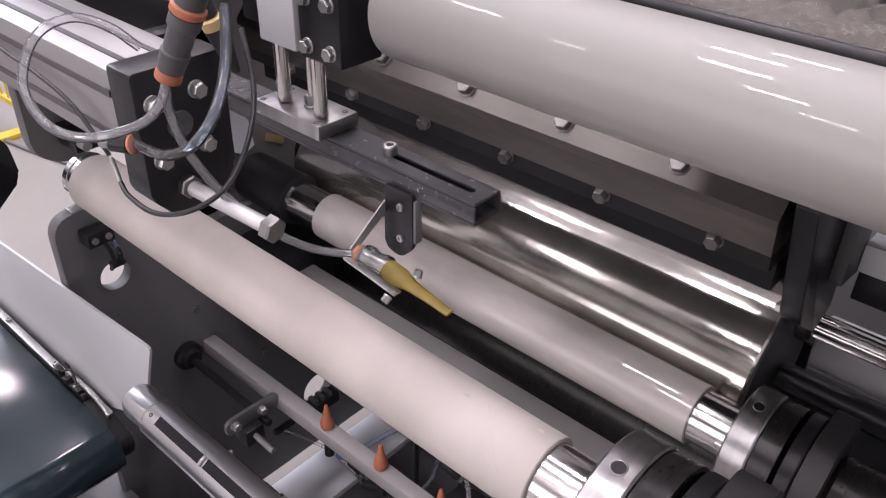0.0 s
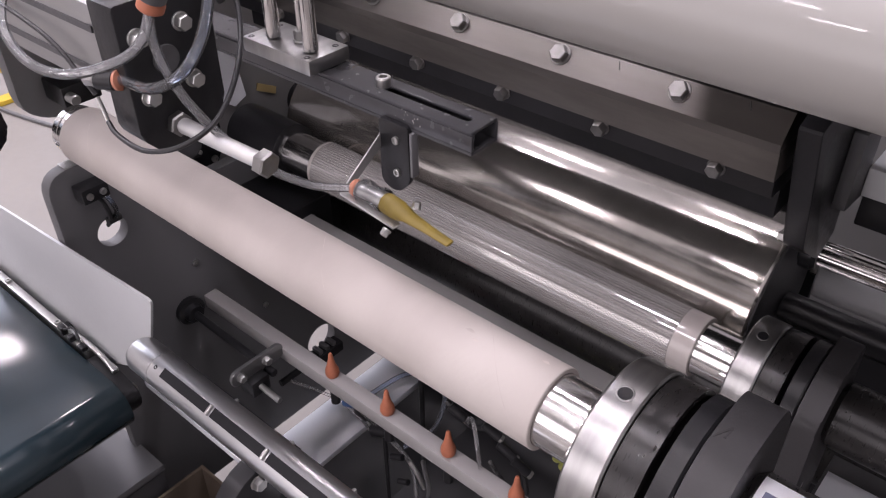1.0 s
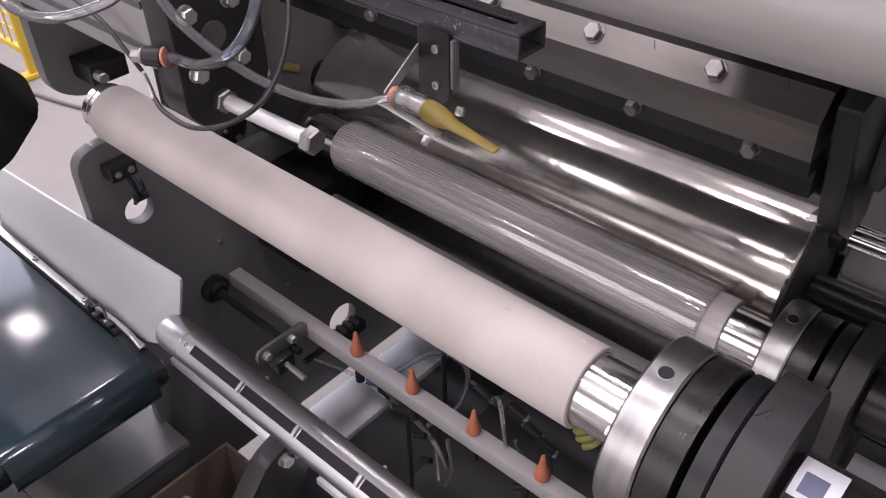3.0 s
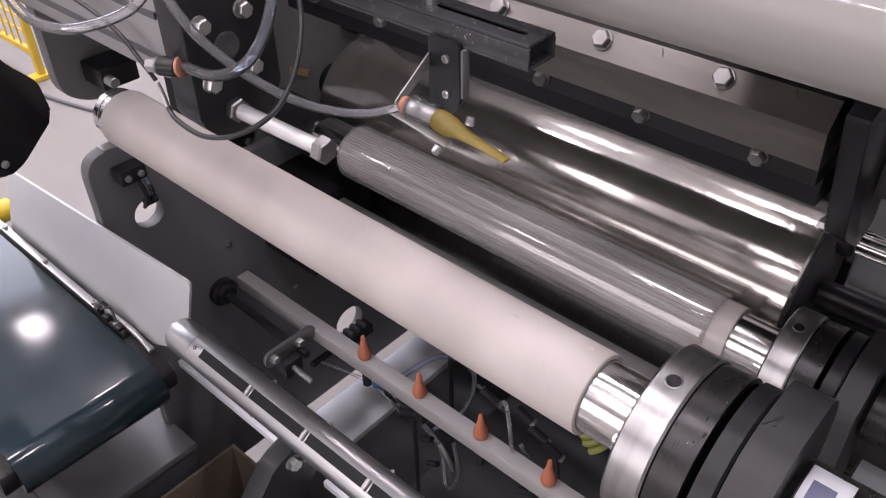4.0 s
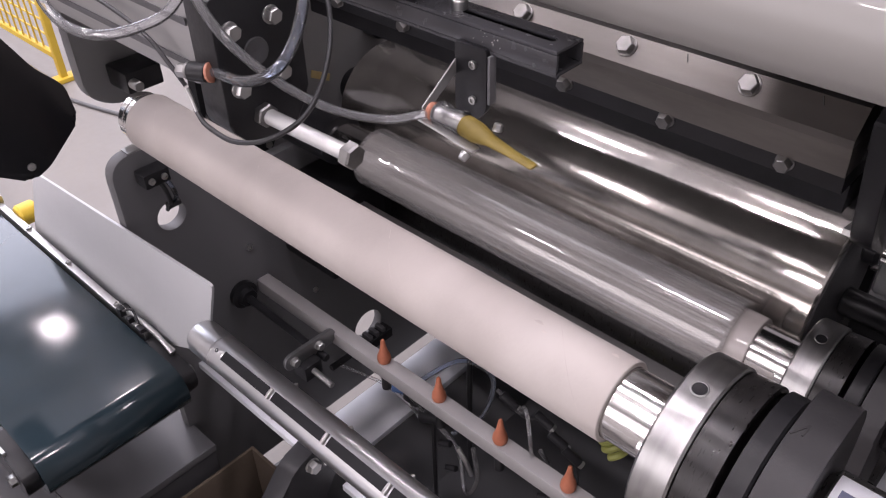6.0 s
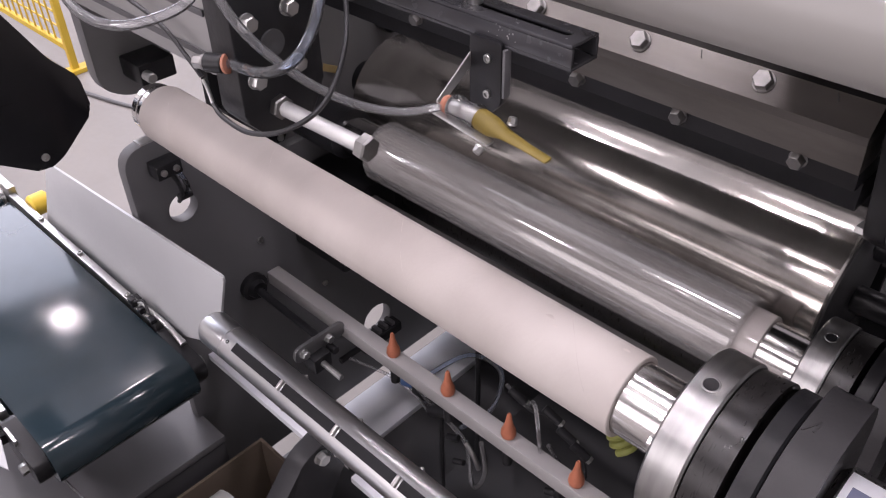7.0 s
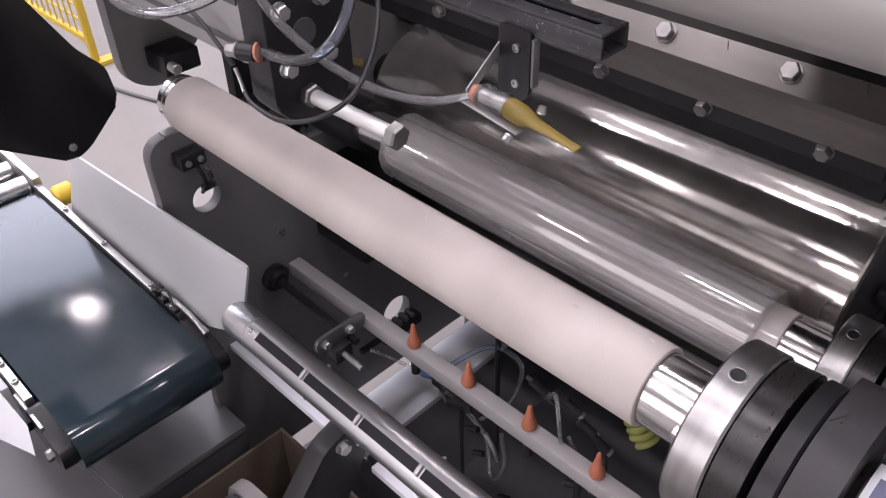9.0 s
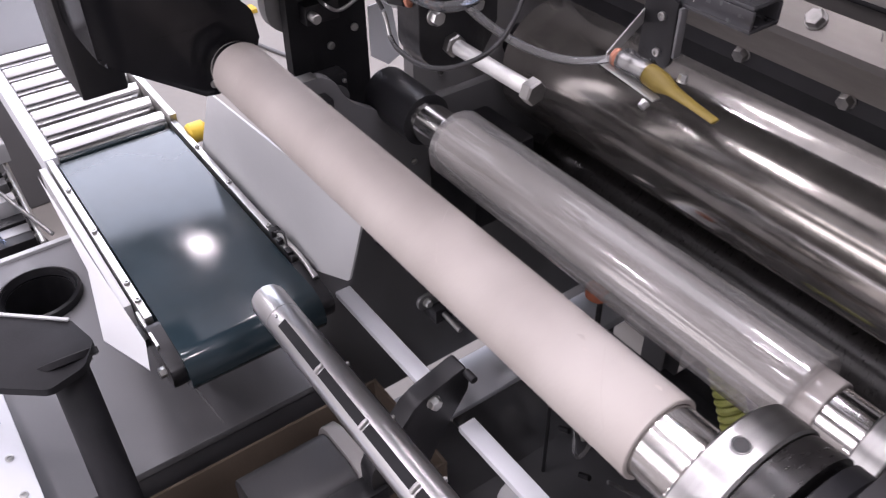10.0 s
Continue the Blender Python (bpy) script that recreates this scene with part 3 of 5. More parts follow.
def curved_patch(x0, x1, a0, a1, rad):
    """A thin patch wrapped on the bearing housing, between two angles."""
    bm = B()
    rows = []
    for k in range(9):
        a = radians(a0 + (a1 - a0) * k / 8)
        rows.append([bm.verts.new((x, AY + q * math.cos(a), AZ + q * math.sin(a))) for q in (rad, rad + 0.0004) for x in (x0, x1)])
    for p, q in zip(rows, rows[1:]):
        for i, j in ((0, 1), (1, 3), (3, 2), (2, 0)):
            bm.faces.new((p[i], p[j], q[j], q[i]))
    bm.faces.new(rows[0][:2] + rows[0][:1:-1])
    bm.faces.new(rows[-1][:2] + rows[-1][:1:-1])
    return bm


part("label", curved_patch(0.1000, 0.1240, 70, 122, 0.0321), WHITEP, spA, "white label with a blue field")
part("label_field", curved_patch(0.1040, 0.1170, 92, 116, 0.0326), BLUEPRINT, spA, "blue printed field")
spB = spindle("winding_spindle", BY, BZ, 0.052, "steel winding spindle with aluminium clamping disc")
part("swing_arm", prism("x", rounded([(BY - 0.052, BZ - 0.25), (BY - 0.052, BZ + 0.02), (BY - 0.018, BZ + 0.051), (BY + 0.040, BZ + 0.050), (BY + 0.046, BZ - 0.02), (BY + 0.02, BZ - 0.25)], 0.008, 4), 0.070, 0.090, 0.002), ARM, spB, "dark grey bearing arm")
part("bearing_shaft", rod((0.09, BY, BZ), (0.40, BY, BZ), 0.030), RUBBER, spB, "black bearing housing")
part("tail_stock", lathe((-0.70, BY, BZ), (1, 0, 0), [(0, 0.032), (0.002, 0.034), (0.095, 0.034), (0.097, 0.030)], 40), BLACK, spB, "black tailstock sleeve")


def bare_mandrel():
    t = thing("bare_mandrel", (-0.3, CY, CZ), "bare polished tubular mandrel with long key slots", "spindle")
    r = 0.0192
    part("tip", lathe((-0.4910, CY, CZ), (1, 0, 0), [(0, r * 0.55), (0.003, r * 0.9), (0.008, r), (0.0415, r), (0.042, r - 0.0008)], 56), TUBE, t, "turned tip sleeve")
    part("shell", tube(-0.4490, 0.34, CY, CZ, r - 0.0002, r - 0.005, 56), TUBE, t)
    for a in (122, 242, 2):
        ca, sa = math.cos(radians(a)), math.sin(radians(a))
        for k in range(8):
            x0 = -0.430 + 0.080 * k
            bm = B()
            q = Vector((0, -sa, ca))
            n = Vector((0, ca, sa))
            c0 = Vector((0, CY, CZ)) + n * (r - 0.0045)
            vs = []
            for h, wd in ((0.0, 0.0049), (0.0046, 0.0049)):
                for sx, sq in ((x0, -wd), (x0 + 0.072, -wd), (x0 + 0.072, wd), (x0, wd)):
                    vs.append(bm.verts.new(c0 + n * h + q * sq + Vector((sx, 0, 0))))
            for f in ((3, 2, 1, 0), (4, 5, 6, 7), (0, 1, 5, 4), (1, 2, 6, 5), (2, 3, 7, 6), (3, 0, 4, 7)):
                bm.faces.new([vs[i] for i in f])
            part("key_slot", bm, MATT, t, "dark expanding key in its slot")
            part("key_stop", rod(c0 + n * 0.0049 + Vector((x0 + 0.076, 0, 0)) - q * 0.0054, c0 + n * 0.0049 + Vector((x0 + 0.076, 0, 0)) + q * 0.0054, 0.002, 10), ZINC, t)
        part("set_screw", caphead(Vector((-0.441, CY, CZ)) + n * (r - 0.002), n, 0.0022, 0.0022), BLACK, t)
    return t


spC = bare_mandrel()

def core(y, z, x0, label, seam, material):
    t = thing("cardboard_core", (-0.3, y, z), label, "core", "cardboard cores")
    part("paper_tube", tube(x0, -0.0316, y, z, 0.030, 0.0266, 96), material, t)
    if seam:
        bm, n = B(), 240
        pitch = 0.165
        rows = []
        for i in range(n + 1):
            x = x0 + 0.004 + (-0.0316 - 0.008 - x0) * i / n
            a = 2 * math.pi * (x - x0) / pitch + 0.6
            for dx in (0.0, 0.0003):
                rows.append(bm.verts.new((x + dx, y + 0.03008 * math.cos(a), z + 0.03008 * math.sin(a))))
        for i in range(n):
            bm.faces.new((rows[2 * i], rows[2 * i + 1], rows[2 * i + 3], rows[2 * i + 2]))
        part("spiral_seam", bm, STAIN, t, "faint spiral paper seam")
        for x, a, w, h in ((-0.1005, 1.62, 0.0035, 0.10), (-0.0930, 1.78, 0.0022, 0.07), (-0.0450, 1.34, 0.0026, 0.10), (-0.0330, 1.15, 0.002, 0.06)):
            bm = B()
            vs = [bm.verts.new((x + w * math.cos(q) * (1 + 0.3 * math.sin(3 * q)), y + 0.03010 * math.cos(a + h * 0.5 * math.sin(q)), z + 0.03010 * math.sin(a + h * 0.5 * math.sin(q)))) for q in (2 * math.pi * k / 14 for k in range(14))]
            bm.faces.new(vs)
            part("scuff_mark", bm, STAIN, t, "small grey scuff on the paper")
    return t


core_a = core(AY, AZ, -0.603, "plain beige cardboard core on the waiting spindle", True, CARD)
core_b = core(BY, BZ, -0.545, "cardboard core being wrapped with clear film", False, WRAPPED)

# ---- film roll: sector pieces that move outward as the roll grows ----
FILM_PIECES = []
film = thing("film_roll", (-0.3, BY, BZ), "roll of clear stretch film growing on its core", "film roll")
R_LAST, NPC = 0.0425, 60


RIDGE = random.Random(4)
NSUB, STATIONS = 4, [-0.539, -0.50, -0.44, -0.375, -0.31, -0.245, -0.18, -0.12, -0.0535]
# fine ridges of the wound layers: each runs along the roll and fades from station to station
LINES = []
for k in range(NPC * NSUB):
    if k % 3 == 0:
        base_h = RIDGE.uniform(-0.00010, 0.00010)
        LINES.append([base_h + RIDGE.uniform(-0.00006, 0.00006) for _ in STATIONS])
    else:
        LINES.append(None)
for k in range(NPC * NSUB):
    if LINES[k] is None:
        a, b, f = LINES[k - k % 3], LINES[(k - k % 3 + 3) % len(LINES)], (k % 3) / 3
        LINES[k] = [p + (q - p) * f + RIDGE.uniform(-0.000012, 0.000012) for p, q in zip(a, b)]


def film_piece(k):
    a0 = 2 * math.pi * k / NPC
    half = math.pi / NPC * 1.004
    bm = B()
    prof = [(-0.541, R_LAST - 0.0115, None), (-0.541, R_LAST - 0.0015, None)]
    prof += [(x, R_LAST, i) for i, x in enumerate(STATIONS)]
    prof += [(-0.051, R_LAST - 0.002, None), (-0.051, R_LAST - 0.0115, None)]
    rows = []
    for x, r, i in prof:
        row = []
        for j in range(NSUB + 1):
            a = a0 - half + 2 * half * j / NSUB
            q = r + (LINES[(k * NSUB + j) % len(LINES)][i] if i is not None else 0.0)
            row.append(bm.verts.new((x, BY + q * math.cos(a), BZ + q * math.sin(a))))
        rows.append(row)
    for a, b in zip(rows, rows[1:]):
        for j in range(NSUB):
            bm.faces.new((a[j], a[j + 1], b[j + 1], b[j]))
    ob = part("film_sector", bm, FILM, film)
    FILM_PIECES.append((ob, a0))


for k in range(NPC):
    film_piece(k)


# ---- spray rail with orange nozzles ----
def spray_rail():
    t = thing("spray_rail", (-0.3, 0.556, 0.745), "grey square rail with a row of orange rubber nozzles", "rail")
    part("rail", box(-0.668, 0.30, 0.546, 0.566, 0.757, 0.778, 0.002), RAIL, t)
    for i in range(-1, 7):
        x = -0.4207 + 0.0929 * i
        if i >= 0:
            nz = part("nozzle", lathe((x, 0.556, 0.7775), (0, 0, 1), [(0, 0.0076), (0.004, 0.0088), (0.010, 0.0082), (0.017, 0.0056), (0.025, 0.0038), (0.034, 0.0026), (0.036, 0.0016)], 20), ORANGE, t, "orange rubber nozzle")
            part("hose_fitting", rod((x, 0.556, 0.730), (x, 0.556, 0.7565), 0.006), BLACK, nz)
    return t


spray_rail()


long_bar = thing("long_tie_bar", (-0.3, 0.645, 0.89), "grey painted flat tie bar under the winding roll", "bar")
part("bar", box(-0.668, 0.09, 0.625, 0.664, 0.884, 0.898, 0.0015), PANEL, long_bar)
part("stop_strip", box(-0.285, -0.200, 0.6215, 0.6245, 0.880, 0.902, 0.001), MATT, long_bar, "black stop strip")


# ---- link and black shaft under the waiting core ----
def link_arm():
    t = thing("pivot_link", (-0.5, 0.50, 0.77), "zinc plated pivot link on a black shaft", "machine link")
    part("shaft", rod((-0.668, 0.520, 0.770), (-0.49, 0.520, 0.762), 0.0055), BLACK, t)
    part("flange", lathe((-0.668, 0.520, 0.770), (1, 0, 0), [(0, 0.02), (0.008, 0.02), (0.010, 0.014), (0.018, 0.012)], 28), BLACK, t)
    part("link_plate", prism("x", rounded([(0.468, 0.765), (0.468, 0.788), (0.548, 0.788), (0.548, 0.765)], 0.011, 5), -0.509, -0.504, 0.0008), ANOD, t)
    for y in (0.481, 0.520):
        part("bolt", hexhead((-0.504, y, 0.777), (1, 0, 0), 0.010, 0.006), ZINC, t)
    part("pin", rod((-0.50, 0.498, 0.758), (-0.455, 0.498, 0.755), 0.004), ZINC, t)
    part("clamp", box(-0.515, -0.49, 0.485, 0.512, 0.745, 0.768, 0.002), BLACK, t)
    part("counter_arm", box(-0.535, -0.515, 0.585, 0.655, 0.690, 0.706, 0.002), MATT, t)
    for k in range(5):
        part("cooling_fin", box(-0.533, -0.517, 0.590 + 0.012 * k, 0.596 + 0.012 * k, 0.7065, 0.713, 0.0006), DKGREY, t)
    part("arm_pin", rod((-0.525, 0.549, 0.698), (-0.525, 0.5845, 0.698), 0.005), BLACK, t)
    return t


link_arm()
tray = thing("white_base_panel", (-0.5, 0.7, 0.42), "white painted base panel under the machine", "panel")
part("panel", prism("z", [(-0.667, 0.57), (-0.572, 0.57), (-0.580, 1.28), (-0.667, 1.28)], 0.40, 0.42, 0.002), WHITEP, tray)
part("leg", box(-0.62, -0.56, 1.10, 1.16, 0.0, 0.40, 0.002), GREY, tray)
part("leg", box(-0.62, -0.56, 0.60, 0.66, 0.0, 0.40, 0.002), GREY, tray)
# dark panel, added to keep the bright floor under the rail from showing
filler = thing("dark_filler_panel", (-0.55, 0.5, 0.40), "dark grey panel added under the rail to cover the bright floor", "tray")
part("filler_base", box(-0.667, -0.42, 0.456, 0.566, 0.40, 0.408, 0.001), DKGREY, filler)
part("filler_rim", box(-0.667, -0.42, 0.456, 0.460, 0.4085, 0.430, 0.001), DKGREY, filler)
part("leg", box(-0.65, -0.62, 0.47, 0.50, 0.0, 0.40, 0.002), GREY, filler)
part("leg", box(-0.46, -0.43, 0.47, 0.50, 0.0, 0.40, 0.002), GREY, filler)
tank = thing("black_lower_cabinet", (-0.1, 0.8, 0.0), "black painted lower cabinet of the machine", "cabinet")
part("body", box(-0.410, 0.80, 0.46, 1.25, 0.0, 0.44, 0.006), DKGREY, tank)
part("cover", box(-0.42, 0.81, 0.455, 0.90, 0.44, 0.455, 0.002), DKGREY, tank)
part("side_shelf", box(-0.570, -0.4205, 0.567, 0.92, 0.395, 0.415, 0.002), DKGREY, tank, "dark grey shelf beside the base panel")
part("shelf_leg", box(-0.55, -0.52, 0.80, 0.83, 0.0, 0.395, 0.002), DKGREY, tank)
pipe = solo("paper_tube", tube(-0.30, -0.05, 0.46, 0.63, 0.022, 0.018, 40), LTGREY, (-0.2, 0.46, 0.63), "short pale plastic tube under the rail", "tube")


# ---- motor behind the core ----
def side_motor():
    t = thing("side_motor", (-0.60, 0.62, 0.87), "black gear motor with rating label on the side frame", "motor")
    part("housing", box(-0.667, -0.56, 0.600, 0.700, 0.800, 0.915, 0.006), BLACK, t)
    part("gear_case", lathe((-0.667, 0.735, 0.815), (1, 0, 0), [(0, 0.045), (0.05, 0.045), (0.056, 0.038)], 40), BLACK, t)
    label = part("rating_label", box(-0.560, -0.5592, 0.625, 0.668, 0.855, 0.895, 0), ANOD, t, "pale rating label with bars")
    for k in range(5):
        part("label_line", box(-0.5592, -0.5588, 0.630, 0.660 - 0.004 * (k % 3), 0.861 + 0.0065 * k, 0.863 + 0.0065 * k, 0), CHALK, label)
    return t


side_motor()


# ---- black valve plate beside the winding spindle ----
def valve_plate():
    t = thing("valve_carrier_plate", (-0.70, 0.60, 0.95), "black painted upright plate with pneumatic valve", "machine plate")
    part("plate", prism("x", rounded([(0.545, 0.985), (0.590, 0.915), (0.635, 0.918), (0.653, 0.95), (0.653, 1.50), (0.553, 1.50)], 0.012, 4), -0.735, -0.718, 0.002), MATT, t)
    body = part("valve_body", box(-0.717, -0.692, 0.548, 0.606, 0.962, 1.018, 0.004), BLACK, t, "dark valve body")
    part("valve_face", lathe((-0.6918, 0.586, 0.986), (1, 0, 0), [(0, 0.019), (0.002, 0.019), (0.003, 0.015), (0.003, 0.007), (0.001, 0.0)], 28), DKGREY, body)
    for y, z in ((0.575, 0.975), (0.600, 0.970), (0.575, 1.006), (0.600, 1.008)):
        part("valve_screw", caphead((-0.6918, y, z), (1, 0, 0), 0.0028, 0.003), ZINC, body)
    for y, z in ((0.60, 1.045), (0.635, 1.06), (0.635, 0.935), (0.575, 1.12), (0.63, 1.12)):
        part("screw", caphead((-0.718, y, z), (1, 0, 0), 0.005, 0.003), ZINC, t)
    part("handle", hose([(-0.716, 0.585, 1.115), (-0.690, 0.585, 1.110), (-0.690, 0.605, 1.100), (-0.690, 0.640, 1.118), (-0.716, 0.645, 1.122)], 0.0022, 8), ZINC, t, "bent wire handle")
    return t


valve = valve_plate()
paper = thing("paper_sheet", (-0.71, 0.68, 1.03), "white paper note hanging on the carriage", "paper")
part("sheet", prism("x", [(0.655, 1.015), (0.680, 0.996), (0.700, 1.005), (0.688, 1.085), (0.655, 1.082)], -0.716, -0.7145, 0), WHITEP, paper)

# ---- black hood ----
hood = thing("black_hood", (-0.68, 0.27, 1.13), "glossy black sheet metal core chute hood", "hood")
part("shell", prism("x", rounded([(0.203, 1.140), (0.224, 1.128), (0.305, 1.072), (0.326, 1.080), (0.368, 1.116), (0.364, 1.155), (0.342, 1.180), (0.30, 1.26), (0.26, 1.34), (0.255, 1.42), (0.205, 1.42)], 0.008, 4), -0.745, -0.632, 0.005), BLACKGLOSS, hood)
part("column", box(-0.86, -0.746, 0.198, 0.250, 1.052, 1.60, 0.004), BLACK, hood)
part("screw", caphead((-0.632, 0.309, 1.088), (1, 0, 0), 0.004, 0.002), ZINC, hood)
# flat strip in the same glossy black as the shell
part("gloss_strip", box(-0.6318, -0.6312, 0.262, 0.300, 1.140, 1.152, 0), BLACKGLOSS, hood)


# ---- conveyor ----
def conveyor():
    t = thing("belt_conveyor", (-0.75, 0.245, 0.80), "short belt conveyor with glossy dark teal belt", "conveyor")
    Y0, Y1, Z = 0.186, 0.366, 0.800
    r = 0.030
    prof = []
    for i in range(13):
        a = math.pi / 2 - math.pi * i / 12
        prof.append((-0.590 + r * math.cos(a), Z - r + r * math.sin(a)))
    for i in range(13):
        a = -math.pi / 2 - math.pi * i / 12
        prof.append((-1.065 + r * math.cos(a), Z - r + r * math.sin(a)))
    part("belt", prism("y", prof, Y0, Y1, 0.001), BELT, t, "dark teal smooth belt")
    for y, s in ((Y0 - 0.014, -1), (Y1 + 0.004, 1)):
        part("side_rail", box(-1.08, -0.655, y, y + 0.010, Z - 0.048, Z + 0.007, 0.001), ZINC, t, "bright steel side rail")
        part("bearing_block", prism("y", rounded([(-0.652, Z - 0.052), (-0.576, Z - 0.048), (-0.566, Z - 0.012), (-0.652, Z + 0.004)], 0.012, 4), y - 0.004, y + 0.014, 0.002), BLACK, t, "black bearing block")
        part("tension_bar", box(-0.680, -0.608, y + (0.010 if s > 0 else -0.004), y + (0.014 if s > 0 else 0.0), Z - 0.010, Z + 0.001, 0.001), ZINC, t)
        part("axle_bolt", hexhead((-0.596, y + (0.014 if s > 0 else -0.004), Z - 0.030), (0, s, 0), 0.012, 0.007), ZINC, t)
        for x in (-0.69, -0.73, -0.86, -0.98):
            part("screw", caphead((x, y + 0.005, Z + 0.007), (0, 0, 1), 0.004, 0.004), ZINC, t)
    part("lever", hose([(-0.70, Y1 + 0.010, Z + 0.0105), (-0.665, Y1 + 0.012, Z + 0.0115), (-0.630, Y1 + 0.012, Z + 0.0095), (-0.604, Y1 + 0.011, Z + 0.0015)], 0.0034, 10), ZINC, t, "bright curved tension lever")
    for x, w, h in ((-0.712, 0.010, 0.012), (-0.690, 0.007, 0.008), (-0.668, 0.012, 0.006)):
        part("clamp", box(x, x + w, Y1 + 0.0005, Y1 + 0.0085, Z + 0.0072, Z + 0.0072 + h, 0.001), BLACK, t)
    part("cable_clip", hose([(-0.70, Y1 + 0.004, Z + 0.018), (-0.685, Y1 + 0.010, Z + 0.024), (-0.668, Y1 + 0.006, Z + 0.014)], 0.0016, 8), CABLE, t)
    part("outer_rail", box(-1.08, -0.70, Y0 - 0.0275, Y0 - 0.0165, Z - 0.060, Z - 0.002, 0.001), LTGREY, t, "pale outer rail")
    part("drop_strip", hose([(-0.580, Y0 + 0.004, Z - 0.05), (-0.565, Y0 + 0.010, Z - 0.075), (-0.545, Y0 + 0.018, Z - 0.10)], 0.0016, 6), CLEAR, t)
    part("bed", box(-1.065, -0.590, Y0 + 0.005, Y1 - 0.005, Z - 0.05, Z - 0.012, 0.001), DKGREY, t)
    part("support_leg", box(-0.93, -0.89, Y0 + 0.03, Y0 + 0.07, 0.0, Z - 0.055, 0.002), ANOD, t)
    part("support_leg", box(-0.93, -0.89, Y1 - 0.07, Y1 - 0.03, 0.0, Z - 0.055, 0.002), ANOD, t)
    return t


conveyor()


def roller_table():
    t = thing("roller_conveyor", (-1.25, 0.25, 0.82), "gravity roller conveyor with bright steel rollers", "conveyor")
    for i in range(7):
        x = -1.116 - 0.0625 * i
        part("roller", rod((x, 0.190, 0.790), (x, 0.372, 0.790), 0.0190, 24), POLISH, t)
    part("end_slab", box(-1.95, -1.530, 0.100, 0.372, 0.782, 0.796, 0.002), DKGREY, t, "dark grey end slab")
    part("side_rail", box(-1.65, -1.085, 0.3725, 0.384, 0.755, 0.815, 0.001), ZINC, t)
    part("side_rail", box(-1.65, -1.085, 0.170, 0.1895, 0.755, 0.806, 0.001), WHITEP, t)
    part("support_leg", box(-1.60, -1.56, 0.24, 0.28, 0.0, 0.775, 0.002), ANOD, t)
    part("support_leg", box(-1.24, -1.20, 0.24, 0.28, 0.0, 0.775, 0.002), ANOD, t)
    return t


roller_table()
guide = thing("side_guide_sheet", (-0.75, 0.40, 0.87), "light grey bent steel side guide sheet", "guide sheet")
bm = prism("y", rounded([(-1.00, 0.70), (-1.00, 0.790), (-0.912, 0.929), (-0.481, 0.970), (-0.531, 0.842), (-0.70, 0.755), (-0.75, 0.70)], 0.008, 4), 0.3885, 0.3915, 0.0006)
part("sheet", bm, LTGREY, guide)
part("bracket", box(-0.735, -0.722, 0.3805, 0.3884, 0.79, 0.800, 0.001), BLACK, guide)
guide2 = thing("side_guide_sheet", (-0.65, 0.155, 0.83), "light grey triangular steel side guide sheet", "guide sheet")
bm = B()
rows = []
for dz in (0.0, -0.002):
    rows.append([bm.verts.new((x, y, z + dz)) for x, y, z in ((-1.06, 0.152, 0.800), (-0.62, 0.160, 0.804), (-0.578, 0.149, 0.800), (-0.665, 0.122, 0.792), (-0.80, 0.146, 0.797))])
for tri in ((0, 1, 4), (1, 3, 4), (1, 2, 3)):
    bm.faces.new([rows[0][k] for k in tri])
    bm.faces.new([rows[1][k] for k in tri[::-1]])
for k in range(5):
    bm.faces.new((rows[0][k], rows[1][k], rows[1][(k + 1) % 5], rows[0][(k + 1) % 5]))
part("sheet", bm, LTGREY, guide2)
part("bracket", box(-0.67, -0.64, 0.140, 0.171, 0.775, 0.788, 0.001), BLACK, guide2)

knob = thing("guide_wheel", (-0.95, 0.37, 0.85), "small yellow plastic guide wheel", "wheel")
part("tread", lathe((-1.035, 0.381, 0.800), (0, 1, 0), [(0, 0.014), (0.004, 0.017), (0.026, 0.017), (0.034, 0.008)], 28), YELLOW, knob)

# ---- lower black tie bar, white strip and bins ----
tie = thing("black_tie_bracket", (-0.35, 0.37, 0.78), "black cast bracket with hexagon bolt under the mandrel", "bracket")
part("arm", prism("x", rounded([(0.31, 0.64), (0.31, 0.700), (0.375, 0.775), (0.445, 0.798), (0.450, 0.760), (0.41, 0.70), (0.38, 0.64)], 0.008, 3), -0.398, -0.372, 0.002), BLACK, tie)
part("beam", box(-0.398, -0.366, 0.05, 0.33, 0.63, 0.67, 0.004), BLACK, tie)
part("bolt", hexhead((-0.372, 0.398, 0.768), (1, 0, 0), 0.014, 0.008), ZINC, tie)
part("stud", rod((-0.372, 0.444, 0.788), (-0.355, 0.444, 0.788), 0.005), BLACK, tie)
strip = thing("white_cross_bar", (-0.4, 0.42, 0.76), "white painted flat cross bar", "bar")
part("bar", box(-0.668, -0.400, 0.432, 0.456, 0.690, 0.700, 0.001), WHITEP, strip)
part("bar", box(-0.370, 0.20, 0.432, 0.456, 0.690, 0.700, 0.001), WHITEP, strip)
bin_ = thing("cardboard_bin", (-0.6, 0.3, 0.0), "open brown cardboard bin on the floor", "box")
for nm, b4 in (("side", (-0.606, -0.42, 0.085, 0.09)), ("side", (-0.606, -0.42, 0.445, 0.45)), ("side", (-0.606, -0.601, 0.09, 0.445)), ("side", (-0.425, -0.42, 0.09, 0.445))):
    part(nm, box(*b4, 0.0, 0.56, 0.001), CARTON, bin_)
part("base", box(-0.600, -0.426, 0.091, 0.444, 0.0, 0.01, 0.001), CARTON, bin_)
panel2 = thing("grey_machine_cover", (-0.9, 0.0, 0.0), "grey painted machine cover with a round black port", "panel")
